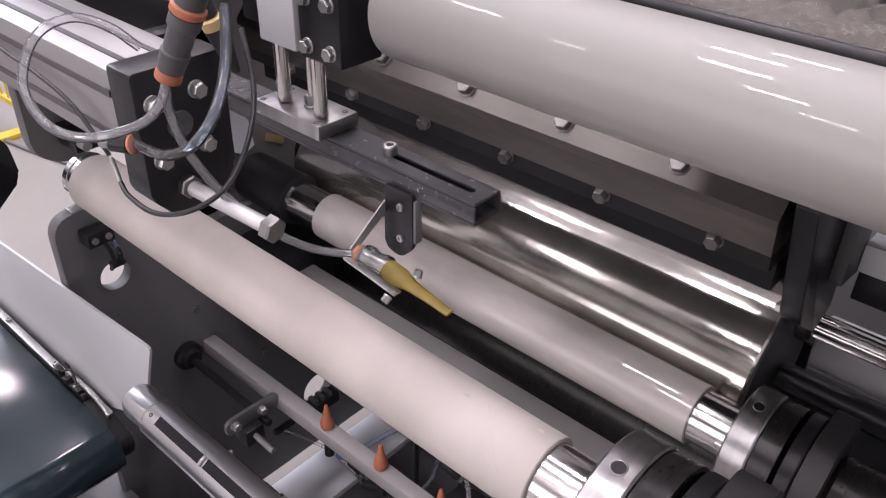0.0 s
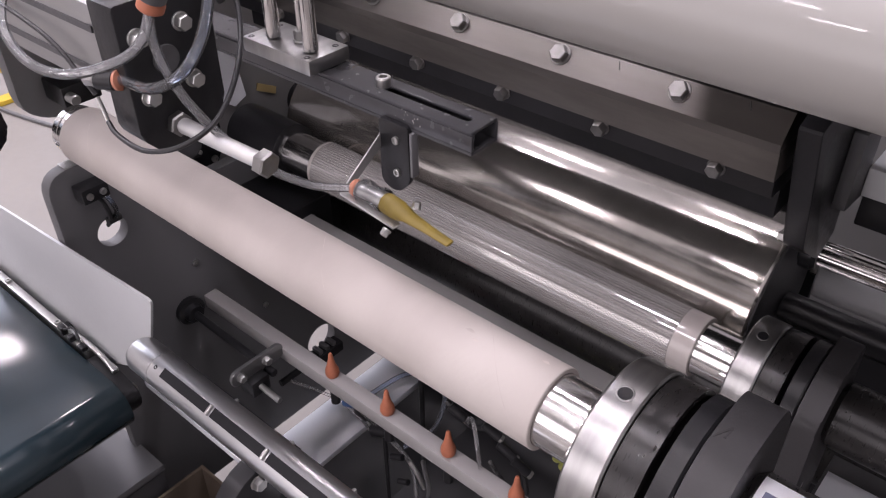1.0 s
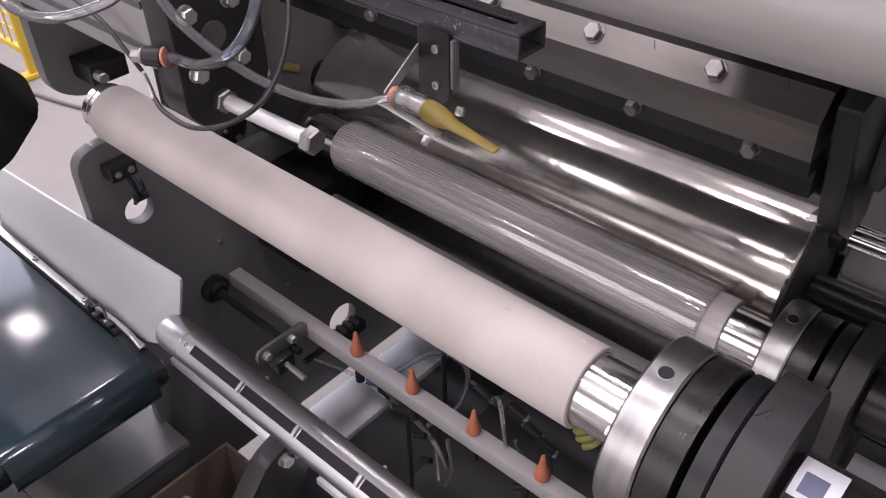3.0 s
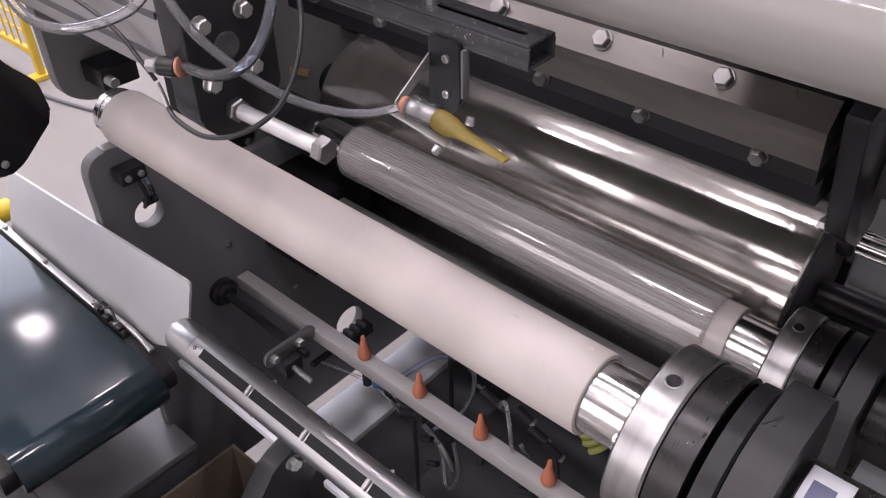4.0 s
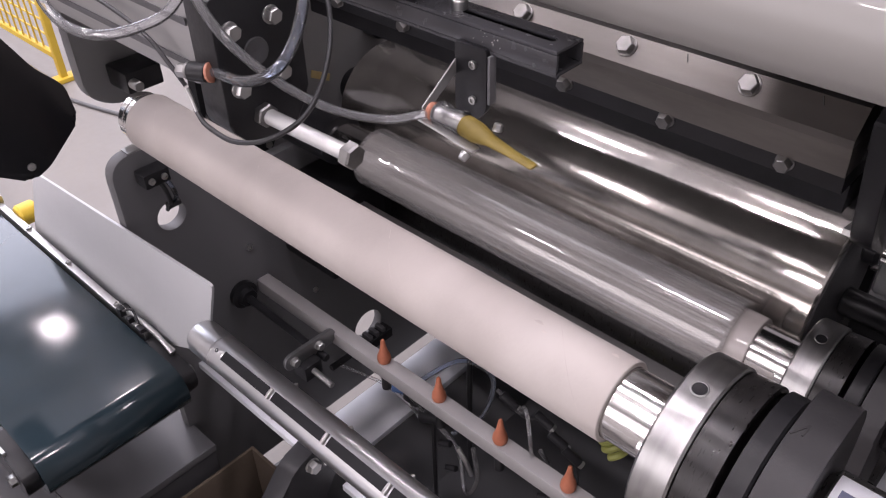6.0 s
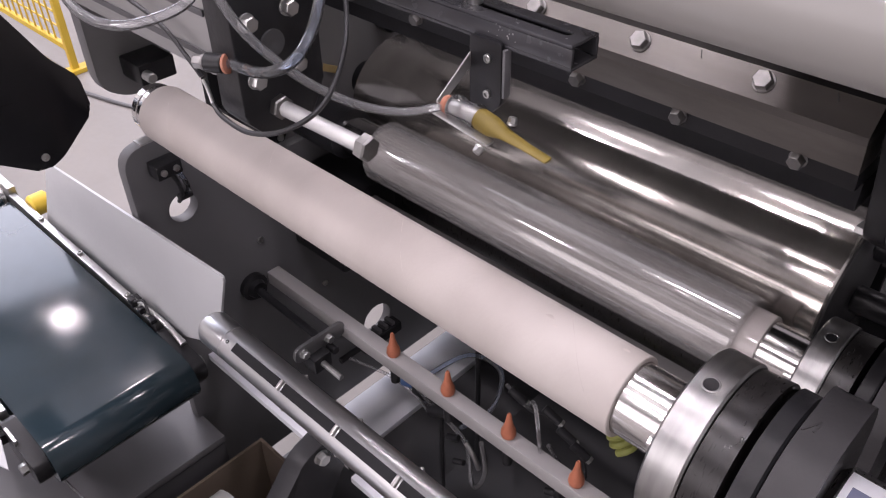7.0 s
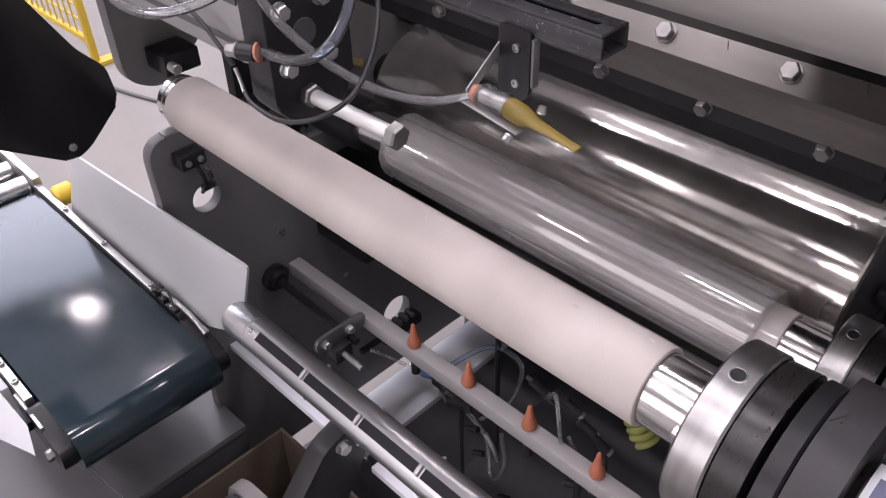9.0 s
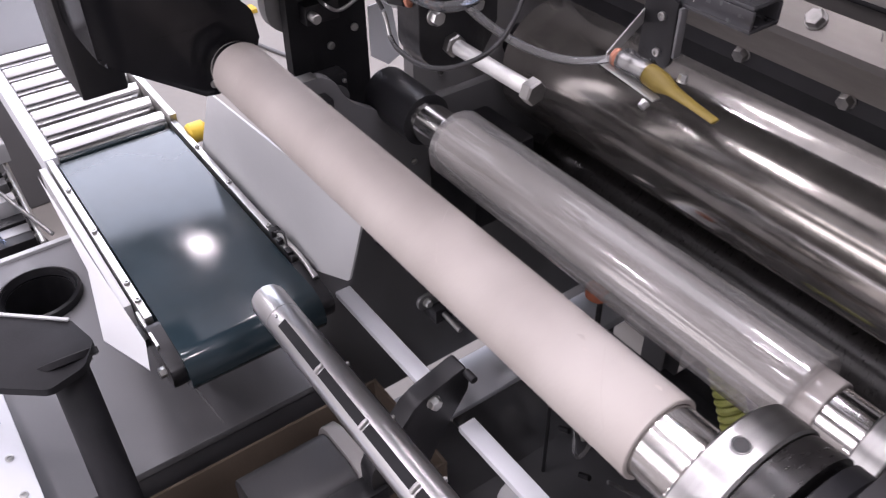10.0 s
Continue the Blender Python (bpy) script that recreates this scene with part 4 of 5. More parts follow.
part("cover", holed("z", [(-1.16, -0.45), (-0.615, -0.45), (-0.615, 0.40), (-1.16, 0.40)], [(-1.037, 0.088, 0.055)], 0.588, 0.60), COVER, panel2)
part("far_rim", box(-1.172, -1.1605, -0.45, 0.30, 0.590, 0.606, 0.001), LTGREY, panel2, "pale edge rim")
part("front_skirt", box(-0.627, -0.616, -0.45, 0.40, 0.52, 0.587, 0.002), DKGREY, panel2)
part("port_tube", lathe((-1.037, 0.088, 0.45), (0, 0, 1), [(0, 0.0), (0.0, 0.0535), (0.151, 0.0535)], 40, closed=False), MATT, panel2, "black port interior")
part("port_ring", lathe((-1.037, 0.088, 0.601), (0, 0, 1), [(0, 0.054), (0.0, 0.066), (0.012, 0.065), (0.014, 0.060), (0.009, 0.0585), (0.011, 0.0565), (0.002, 0.054)], 48, closed=False), BLACK, panel2, "black plastic port ring")
part("leg", box(-1.14, -1.08, -0.40, -0.34, 0.0, 0.586, 0.002), GREY, panel2)
part("leg", box(-0.70, -0.64, -0.40, -0.34, 0.0, 0.586, 0.002), GREY, panel2)
part("leg", box(-1.14, -1.08, 0.32, 0.38, 0.0, 0.586, 0.002), GREY, panel2)
motor_drum = thing("discharge_motor", (-0.55, 0.26, 0.5), "dark motor drum with pale end cover", "motor")
part("drum", prism("y", rounded([(-0.56, 0.50), (-0.56, 0.585), (-0.44, 0.60), (-0.44, 0.50)], 0.05, 8), 0.20, 0.33, 0.003), DKGREY, motor_drum)
part("end_cover", prism("y", rounded([(-0.568, 0.49), (-0.568, 0.592), (-0.432, 0.607), (-0.432, 0.49)], 0.054, 8), 0.331, 0.352, 0.003), RAIL, motor_drum, "pale rounded end cover")
part("foot", box(-0.54, -0.46, 0.22, 0.32, 0.011, 0.50, 0.002), BLACK, motor_drum)

# ---- black shaft with flange at the operator's side ----
post = thing("flanged_black_post", (-0.5, 0.05, 0.8), "black painted tube with bolted flange and bracket", "post")
dd = Vector((-0.114, 0.006, 0.120)).normalized()
top_end = Vector((-0.627, 0.074, 0.818))
part("tube", rod(top_end, top_end - dd * 0.34, 0.0215, 32), MATT, post)
flange = part("flange", lathe(top_end - dd * 0.004, dd, [(0, 0.034), (0.001, 0.036), (0.008, 0.036), (0.009, 0.034)], 40), MATT, post)
for a in range(4):
    q, u, w = frame_of(dd)
    c = top_end - dd * 0.004 + (u * math.cos(a * 1.57 + 0.6) + w * math.sin(a * 1.57 + 0.6)) * 0.029
    part("flange_bolt", hexhead(c, -dd, 0.007, 0.004, washer=False), BOLT, flange)
part("bracket", prism("z", rounded([(-0.82, -0.06), (-0.732, 0.032), (-0.673, 0.097), (-0.623, 0.109), (-0.588, 0.088), (-0.577, 0.047), (-0.640, -0.030), (-0.70, -0.12)], 0.006, 3), 0.826, 0.836, 0.001), MATT, post)
part("edge_strip", prism("z", [(-0.740, 0.0225), (-0.672, 0.0975), (-0.669, 0.0945), (-0.737, 0.0195)], 0.8364, 0.8392, 0.0004), LTGREY, post, "pale edge strip")
whitebox = thing("perforated_white_cover", (-0.42, 0.0, 0.6), "white perforated sheet cover with screws", "panel")
cover_sheet = part("sheet", prism("z", [(-0.95, -0.40), (-0.30, -0.40), (-0.30, 0.006), (-0.552, -0.003), (-0.782, -0.004), (-0.95, -0.010)], 0.70, 0.705, 0.001), WHITEP, whitebox)
for i in range(8):
    part("screw", caphead((-0.70 + 0.062 * (i % 4), -0.022 - 0.040 * (i // 4) + 0.001 * (i % 4), 0.705), (0, 0, 1), 0.005, 0.002), ZINC, cover_sheet)
part("leg", box(-0.36, -0.32, -0.28, -0.24, 0.0, 0.70, 0.002), GREY, whitebox)

# ---- pneumatic cylinder with clamp block ----
cyl = thing("pneumatic_cylinder", (-0.33, 0.309, 1.333), "square aluminium pneumatic cylinder with black end block", "cylinder")
part("barrel", box(-0.60, -0.228, 0.287, 0.335, 1.312, 1.362, 0.006), BARREL, cyl, "anodised aluminium barrel")
# grooves are not cut: dark strips on the barrel stand for their shade
for z in (1.325, 1.349):
    part("groove_line", box(-0.60, -0.229, 0.2862, 0.2872, z - 0.0018, z + 0.0018, 0), DKGREY, cyl)
for y in (0.300, 0.318):
    part("groove_line", box(-0.60, -0.229, y - 0.0018, y + 0.0018, 1.3615, 1.3625, 0), DKGREY, cyl)
end_block = part("end_block", prism("x", rounded([(0.286, 1.366), (0.286, 1.296), (0.298, 1.282), (0.328, 1.282), (0.339, 1.300), (0.341, 1.366)], 0.003, 2), -0.227, -0.205, 0.0015), BLACK, cyl, "black end block")
for y, z in ((0.2955, 1.317), (0.322, 1.318), (0.2955, 1.348), (0.321, 1.349)):
    part("bolt", hexhead((-0.205, y, z), (1, 0, 0), 0.0076, 0.0045), ZINC, end_block)
part("rod_nut", hexhead((-0.2052, 0.3073, 1.2976), (1, 0, 0), 0.0118, 0.005, washer=False), BOLT, cyl)
part("piston_rod", rod((-0.2050, 0.3073, 1.2976), (-0.150, 0.3195, 1.2880), 0.0044), GALV, cyl, "zinc plated threaded rod")
part("end_nut", hexhead((-0.1525, 0.3194, 1.2881), (1, 0.07, -0.06), 0.0128, 0.0065, washer=False), BOLT, cyl)
part("centre_bore", lathe((-0.205, 0.309, 1.333), (1, 0, 0), [(0, 0.0075), (0.0012, 0.0072), (0.0012, 0.003), (0.0004, 0)], 28), DKGREY, cyl)
part("top_screw", caphead((-0.225, 0.325, 1.366), (0, 0, 1), 0.005, 0.004), ZINC, cyl)

# black sensor holder on the barrel
holder = thing("sensor_holder", (-0.235, 0.283, 1.325), "black sensor holder with red ring and steel fitting", "sensor")
part("body", rod((-0.223, 0.2791, 1.3273), (-0.214, 0.2845, 1.3270), 0.0050, 24), BLACK, holder)
part("fitting", hexhead((-0.223, 0.2791, 1.3273), (-0.85, -0.5, 0.0), 0.0066, 0.005), BOLT, holder)
part("red_ring", lathe((-0.214, 0.285, 1.327), (0.85, 0.4, 0.15), [(0, 0.0032), (0.0005, 0.0052), (0.002, 0.0052), (0.003, 0.0034)], 24), RED, holder)
part("pin_wire", hose([(-0.236, 0.283, 1.312), (-0.233, 0.283, 1.306), (-0.229, 0.282, 1.300)], 0.0012, 8), ZINC, holder)

hose_fixed = solo("bluish_air_hose", hose([(-0.210, 0.286, 1.328), (-0.173, 0.280, 1.337), (-0.154, 0.285, 1.347), (-0.156, 0.300, 1.358), (-0.165, 0.315, 1.375), (-0.182, 0.330, 1.395)], 0.0028, 14), HOSEBLUE, (-0.18, 0.30, 1.35), "bluish clear air hose curving from the sensor holder", "hose")
cable1 = solo("black_sensor_cable", hose([(-0.229, 0.282, 1.300), (-0.216, 0.279, 1.298), (-0.190, 0.278, 1.299), (-0.168, 0.285, 1.306), (-0.156, 0.300, 1.318), (-0.162, 0.320, 1.334), (-0.178, 0.338, 1.352), (-0.200, 0.350, 1.375)], 0.0014, 8), CABLE, (-0.19, 0.30, 1.32), "thin black sensor cable in a loop", "cable")
cable2 = solo("black_barrel_cable", hose([(-0.42, 0.2845, 1.358), (-0.36, 0.2835, 1.345), (-0.30, 0.2825, 1.340), (-0.265, 0.2815, 1.334), (-0.245, 0.2815, 1.322), (-0.237, 0.283, 1.313)], 0.0013, 8), CABLE, (-0.30, 0.283, 1.34), "thin black cable lying along the cylinder barrel", "cable")
LIFTED = []

# ---- lifting bar with glue nozzle ----
lift = thing("lifting_nozzle_bar", (-0.25, 0.42, 1.28), "black square tube bar with slot, bracket and guide rods", "nozzle bar")
LIFTED.append(lift)
b0, b1, zt, zb = 0.416, 0.440, 1.284, 1.2715
wall = 0.0022
part("top_wall", holed("z", [(-0.519, b0 + 0.001), (-0.0942, b0 + 0.001), (-0.0942, b1 - 0.001), (-0.519, b1 - 0.001)], [], zt - wall, zt, [(-0.166, -0.106, 0.4285, 0.0034)]), BARPAINT, lift)
part("front_wall", box(-0.52, -0.093, b0, b0 + wall, zb, zt - wall, 0.0006), BARPAINT, lift)
part("back_wall", box(-0.52, -0.093, b1 - wall, b1, zb, zt - wall, 0.0006), BARPAINT, lift)
part("bottom_wall", box(-0.52, -0.093, b0, b1, zb - wall, zb, 0.0006), BARPAINT, lift)
chips = random.Random(7)
for i in range(12):
    x, z, r = -0.139 + chips.gauss(0, 0.007), 1.2785 + chips.uniform(-0.0035, 0.0035), chips.uniform(0.0002, 0.0006)
    part("paint_chip", rod((x, b0 - 0.0002, z), (x, b0 + 0.0003, z), r, 7, ch=0), RAIL, lift, "pale chip in the black paint")
part("slot_screw", caphead((-0.172, 0.4285, zt), (0, 0, 1), 0.0048, 0.006), ZINC, lift)
foot = part("foot_plate", box(-0.280, -0.215, 0.408, 0.442, zt, zt + 0.010, 0.0012), ALU, lift, "milled aluminium foot plate")
for x, y, r in ((-0.262, 0.420, 0.0048), (-0.226, 0.420, 0.0048), (-0.2435, 0.428, 0.0026)):
    part("guide_rod", rod((x, y, zt + 0.0105), (x, y, 1.46), r, 20), POLISH, lift)
part("rod_nut", hexhead((-0.2435, 0.428, zt + 0.0101), (0, 0, 1), 0.009, 0.006), ZINC, lift)
for x, y in ((-0.275, 0.436), (-0.221, 0.436), (-0.275, 0.412), (-0.221, 0.412)):
    part("plate_screw", caphead((x, y, zt + 0.0085), (0, 0, 1), 0.0022, 0.0018), DKGREY, foot)
hang = part("hang_bracket", prism("y", rounded([(-0.162, 1.273), (-0.162, 1.230), (-0.156, 1.226), (-0.147, 1.226), (-0.138, 1.235), (-0.138, 1.273)], 0.003, 3), 0.4125, 0.4158, 0.0006), BLACK, lift, "black hanging bracket")
for z in (1.262, 1.240):
    part("bracket_screw", caphead((-0.1475, 0.4125, z), (0, -1, 0), 0.0026, 0.002), ZINC, hang)
part("angle_leg", box(-0.1375, -0.1355, 0.4128, 0.4185, 1.240, 1.2695, 0.0004), COVER, lift, "pale edge of the hanging angle")
bm = B()
ends = [[bm.verts.new((x + dx, y, z)) for dx, z in ((0, z0), (0.0009, z0), (0.0009, z1), (0, z1))] for x, y, z0, z1 in ((-0.1615, 0.4122, 1.253, 1.262), (-0.1475, 0.3700, 1.2465, 1.2525))]
for k in range(4):
    bm.faces.new((ends[0][k], ends[0][(k + 1) % 4], ends[1][(k + 1) % 4], ends[1][k]))
bm.faces.new(ends[0][::-1])
bm.faces.new(ends[1])
part("bent_plate", bm, GALV, lift, "thin bent steel plate")
part("cradle", prism("y", [(-0.1475, 1.2475), (-0.106, 1.2420), (-0.106, 1.2432), (-0.1475, 1.2487)], 0.3645, 0.3700, 0), GALV, lift)
part("collar_ring", lathe((-0.142, 0.371, 1.252), (1, 0.03, 0), [(0, 0.0026), (0.0004, 0.0048), (0.003, 0.0052), (0.0045, 0.0040)], 24), RED, lift, "orange release collar")
part("clear_fitting", lathe((-0.137, 0.3712, 1.252), (1, 0.03, 0), [(0, 0.0060), (0.002, 0.0072), (0.006, 0.0072), (0.008, 0.0060), (0.014, 0.0060), (0.016, 0.0068), (0.019, 0.0068)], 28), CLEAR, lift, "clear plastic push fitting")
part("fitting_core", rod((-0.137, 0.3712, 1.252), (-0.112, 0.3722, 1.252), 0.0042), ZINC, lift)
bm = lathe((-0.1185, 0.3718, 1.2515), (1, 0.02, -0.17), [(0, 0.0054), (0.002, 0.0060), (0.010, 0.0061), (0.019, 0.0042), (0.032, 0.0031), (0.047, 0.0027), (0.0475, 0.0018)], 24)
for v in bm.verts:
    f = min(1, max(0, (v.co.x + 0.110) / 0.012))
    mid = 1.2515 - 0.17 * (v.co.x + 0.1185)
    v.co.z = mid + (v.co.z - mid) * (1 - 0.55 * f)
    v.co.y = 0.372 + (v.co.y - 0.372) * (1 + 0.15 * f)
part("flat_nozzle", bm, NOZZLE, lift, "mustard yellow plastic flat air nozzle")
part("nozzle_screw", hexhead((-0.110, 0.3640, 1.2405), (0, -0.8, -0.5), 0.0042, 0.003), ZINC, lift)
part("nozzle_screw", hexhead((-0.100, 0.377, 1.2520), (0, 0.3, 0.9), 0.0042, 0.003), ZINC, lift)

NZ = (-0.139, 0.371, 1.252)
nz_hose = solo("clear_nozzle_hose", hose([NZ, (-0.155, 0.352, 1.257), (-0.168, 0.332, 1.273), (-0.177, 0.314, 1.297), (-0.182, 0.299, 1.326), (-0.184, 0.293, 1.350), (-0.186, 0.2945, 1.366)], 0.0024, 14), HOSE, NZ, "clear air hose running to the nozzle", "hose")
ring = solo("clear_hose_loop", hose([(-0.186, 0.296, 1.367), (-0.185, 0.288, 1.355), (-0.192, 0.278, 1.346), (-0.210, 0.261, 1.340), (-0.235, 0.254, 1.342), (-0.255, 0.256, 1.356), (-0.260, 0.269, 1.375), (-0.250, 0.284, 1.384), (-0.240, 0.298, 1.379), (-0.232, 0.309, 1.367)], 0.0025, 14), HOSE, (-0.23, 0.28, 1.36), "coiled loop of clear air hose", "hose")
conn = thing("hose_connector", (-0.185, 0.303, 1.38), "black and orange push-in hose connector", "connector")
c0, c1 = Vector((-0.186, 0.296, 1.367)), Vector((-0.172, 0.305, 1.403))
cd = (c1 - c0).normalized()
part("collar", lathe(c0 - cd * 0.001, cd, [(0, 0.0050), (0.001, 0.0064), (0.004, 0.0066), (0.006, 0.0058)], 24), ORANGE, conn)
part("body", lathe(c0 + cd * 0.005, cd, [(0, 0.0062), (0.010, 0.0072), (0.011, 0.0064), (0.022, 0.0066), (0.024, 0.0078), (0.030, 0.0078)], 28), DKGREY, conn)
part("collar", lathe(c0 + cd * 0.035, cd, [(0, 0.0072), (0.001, 0.0084), (0.004, 0.0084), (0.005, 0.007)], 24), ORANGE, conn)
part("upper_body", lathe(c0 + cd * 0.0402, cd, [(0, 0.0072), (0.02, 0.0072), (0.021, 0.005)], 24), DKGREY, conn)

conn2 = thing("cable_plug", (-0.19, 0.335, 1.375), "black cable plug with brass ring", "connector")
e0, e1 = Vector((-0.194, 0.340, 1.356)), Vector((-0.199, 0.329, 1.392))
ed = (e1 - e0).normalized()
part("plug", lathe(e0, ed, [(0, 0.002), (0.012, 0.0045), (0.024, 0.0058), (0.025, 0.0058)], 20), CABLE, conn2)
part("ring", lathe(e0 + ed * 0.0255, ed, [(0, 0.006), (0.005, 0.0064), (0.006, 0.005)], 20), BRASS, conn2)
part("stem", rod(e0 + ed * 0.032, e0 + ed * 0.07, 0.005), CABLE, conn2)

# ---- guide cylinder body above the bar ----
gbody = thing("lift_cylinder", (-0.24, 0.43, 1.40), "grey lift cylinder body with black bolted side plates", "cylinder")
part("body", box(-0.272, -0.236, 0.412, 0.450, 1.336, 1.47, 0.002), LTGREY, gbody, "pale grey cylinder body")
part("side_plate", box(-0.234, -0.197, 0.414, 0.448, 1.334, 1.47, 0.002), BLACK, gbody, "black side plate")
part("side_plate", box(-0.29, -0.2725, 0.414, 0.448, 1.345, 1.47, 0.002), BLACK, gbody, "black side plate")
for x, z in ((-0.226, 1.343), (-0.205, 1.343), (-0.226, 1.372), (-0.205, 1.372)):
    part("bolt", hexhead((x, 0.414, z), (0, -1, 0), 0.0075, 0.004), ZINC, gbody)
mount = thing("cylinder_mount_plate", (-0.4, 0.45, 1.2), "dark painted mounting bracket for the cylinders", "bracket")
part("plate", box(-0.62, -0.30, 0.375, 0.40, 1.30, 1.36, 0.002), BLACK, mount)
part("cheek", prism("x", rounded([(0.352, 1.345), (0.352, 1.305), (0.372, 1.288), (0.395, 1.295), (0.40, 1.345)], 0.004, 3), -0.315, -0.300, 0.001), BLACK, mount)
for y, z in ((0.362, 1.325), (0.366, 1.302)):
    part("screw", caphead((-0.300, y, z), (1, 0, 0), 0.003, 0.002), ZINC, mount)
part("beam", box(-0.72, -0.62, 0.30, 0.90, 1.30, 1.40, 0.004), BLACK, mount)

# ---- low hoses, fittings and coil under the rail ----
pneu = thing("pneumatic_branch", (-0.33, 0.60, 0.68), "cluster of black fittings and clear hoses under the rail", "pneumatics")
for pts, r, m in (([(-0.40, 0.575, 0.715), (-0.395, 0.60, 0.66), (-0.36, 0.62, 0.60), (-0.33, 0.60, 0.56), (-0.30, 0.58, 0.60), (-0.28, 0.57, 0.66), (-0.28, 0.562, 0.72)], 0.0032, HOSE),
                  ([(-0.42, 0.60, 0.70), (-0.39, 0.66, 0.72), (-0.35, 0.68, 0.70), (-0.34, 0.65, 0.66), (-0.36, 0.61, 0.64)], 0.0035, HOSEBLUE),
                  ([(-0.25, 0.58, 0.60), (-0.22, 0.62, 0.56), (-0.16, 0.63, 0.56), (-0.10, 0.60, 0.60), (-0.08, 0.57, 0.66)], 0.003, HOSE),
                  ([(-0.21, 0.60, 0.74), (-0.20, 0.62, 0.68), (-0.17, 0.61, 0.64), (-0.14, 0.60, 0.66), (-0.13, 0.57, 0.70)], 0.003, HOSE),
                  ([(-0.52, 0.56, 0.70), (-0.48, 0.60, 0.66), (-0.43, 0.60, 0.655), (-0.40, 0.59, 0.66)], 0.0022, HOSE)):
    part("hose", hose(pts, r, 8), m, pneu)
for x, y, z, s in ((-0.385, 0.595, 0.665, 0.016), (-0.365, 0.60, 0.625, 0.009), (-0.345, 0.59, 0.60, 0.008), (-0.20, 0.60, 0.66, 0.009), (-0.175, 0.60, 0.63, 0.008), (-0.15, 0.60, 0.615, 0.009), (-0.29, 0.58, 0.565, 0.008)):
    part("fitting", rod((x - s, y, z - s * 0.4), (x + s, y + s * 0.3, z + s * 0.5), s * 0.55, 14), BLACK, pneu)
part("fitting", rod((-0.446, 0.590, 0.686), (-0.428, 0.593, 0.690), 0.0070, 14), BLUE, pneu, "blue push fitting")
for x in (-0.35, -0.17):
    part("elbow", hose([(x, 0.61, 0.62), (x + 0.012, 0.612, 0.60), (x + 0.02, 0.615, 0.575)], 0.0035, 8), ZINC, pneu)
part("valve_block", box(-0.428, -0.404, 0.588, 0.606, 0.676, 0.704, 0.002), BLACK, pneu, "black valve block")
part("valve_ear", box(-0.4035, -0.394, 0.592, 0.602, 0.682, 0.690, 0.001), BLACK, pneu)
part("stand", rod((-0.385, 0.60, 0.455), (-0.385, 0.60, 0.66), 0.003), BLACK, pneu)

coil_pts = []
cax, cu, cw = frame_of((0.047, -0.01, -0.067))
for i in range(9 * 14 + 1):
    a = 2 * math.pi * i / 14
    coil_pts.append(Vector((-0.222, 0.72, 0.750)) + cax * (0.0105 * i / 14) + (cu * math.cos(a) + cw * math.sin(a)) * 0.0145)
coil = solo("coiled_air_hose", hose(coil_pts, 0.0050, 8, raw=True), COIL, (-0.17, 0.69, 0.70), "lime yellow coiled air hose", "hose")
stop = thing("orange_stop_button", (-0.40, 0.68, 0.76), "orange rubber stop on a steel bracket", "stop")
part("cap", lathe((-0.405, 0.690, 0.745), (0, 0, 1), [(0, 0.014), (0.004, 0.018), (0.016, 0.018), (0.022, 0.012)], 28), ORANGE, stop)
part("bracket", prism("z", rounded([(-0.385, 0.675), (-0.30, 0.690), (-0.30, 0.712), (-0.385, 0.700)], 0.004, 3), 0.765, 0.769, 0.0006), ANOD, stop)
for x, y in ((-0.37, 0.688), (-0.34, 0.694), (-0.315, 0.70)):
    part("screw", caphead((x, y, 0.769), (0, 0, 1), 0.003, 0.002), BLACK, stop)
part("post", rod((-0.40, 0.690, 0.4155), (-0.40, 0.690, 0.746), 0.004), BLACK, stop)
wire = thing("hanging_cables", (-0.64, 0.45, 0.96), "short clear and black cables through the frame hole", "cable")
part("cable", hose([(-0.655, 0.440, 0.999), (-0.650, 0.444, 0.985), (-0.655, 0.448, 0.965), (-0.672, 0.450, 0.945)], 0.0028, 8), CABLE, wire)
part("cable", hose([(-0.655, 0.448, 0.999), (-0.648, 0.452, 0.985), (-0.655, 0.456, 0.965), (-0.675, 0.453, 0.944)], 0.0028, 8), HOSEBLUE, wire)
part("tie", rod((-0.660, 0.445, 0.958), (-0.660, 0.462, 0.958), 0.005), CABLE, wire)
tree = thing("cable_tree", (-0.15, 0.60, 0.70), "black cable with push fittings hanging under the rail", "cable")
knots = [(-0.276, 0.600, 0.795), (-0.258, 0.600, 0.789), (-0.237, 0.600, 0.781), (-0.209, 0.600, 0.794), (-0.188, 0.600, 0.777), (-0.168, 0.600, 0.766), (-0.159, 0.600, 0.723), (-0.190, 0.600, 0.710)]
part("cable", hose(knots, 0.0028, 8), CABLE, tree)
for k in (1, 3, 4, 5):
    p = Vector(knots[k])
    part("fitting", rod(p - Vector((0.010, 0.002, -0.006)), p + Vector((0.010, 0.002, -0.006)), 0.0055, 14), BLACK, tree)
    part("nut", hexhead(p + Vector((0.010, 0.002, -0.006)), (0.85, 0.2, -0.5), 0.009, 0.004, washer=False), ZINC, tree)
part("cable", hose([knots[2], Vector(knots[2]) + Vector((0.01, -0.02, 0.03)), Vector(knots[2]) + Vector((0.03, -0.035, 0.055)), (knots[2][0] + 0.05, 0.560, 0.737)], 0.0024, 8), HOSE, tree)
part("stand", rod((knots[7][0], knots[7][1], 0.455), knots[7], 0.005), BLACK, tree)
shelf = thing("side_shelf", (0.3, 0.72, 0.0), "dark steel side shelf with a pale plate", "shelf")
part("plate", box(0.095, 0.60, 0.69, 0.76, 0.835, 0.845, 0.001), DKGREY, shelf)
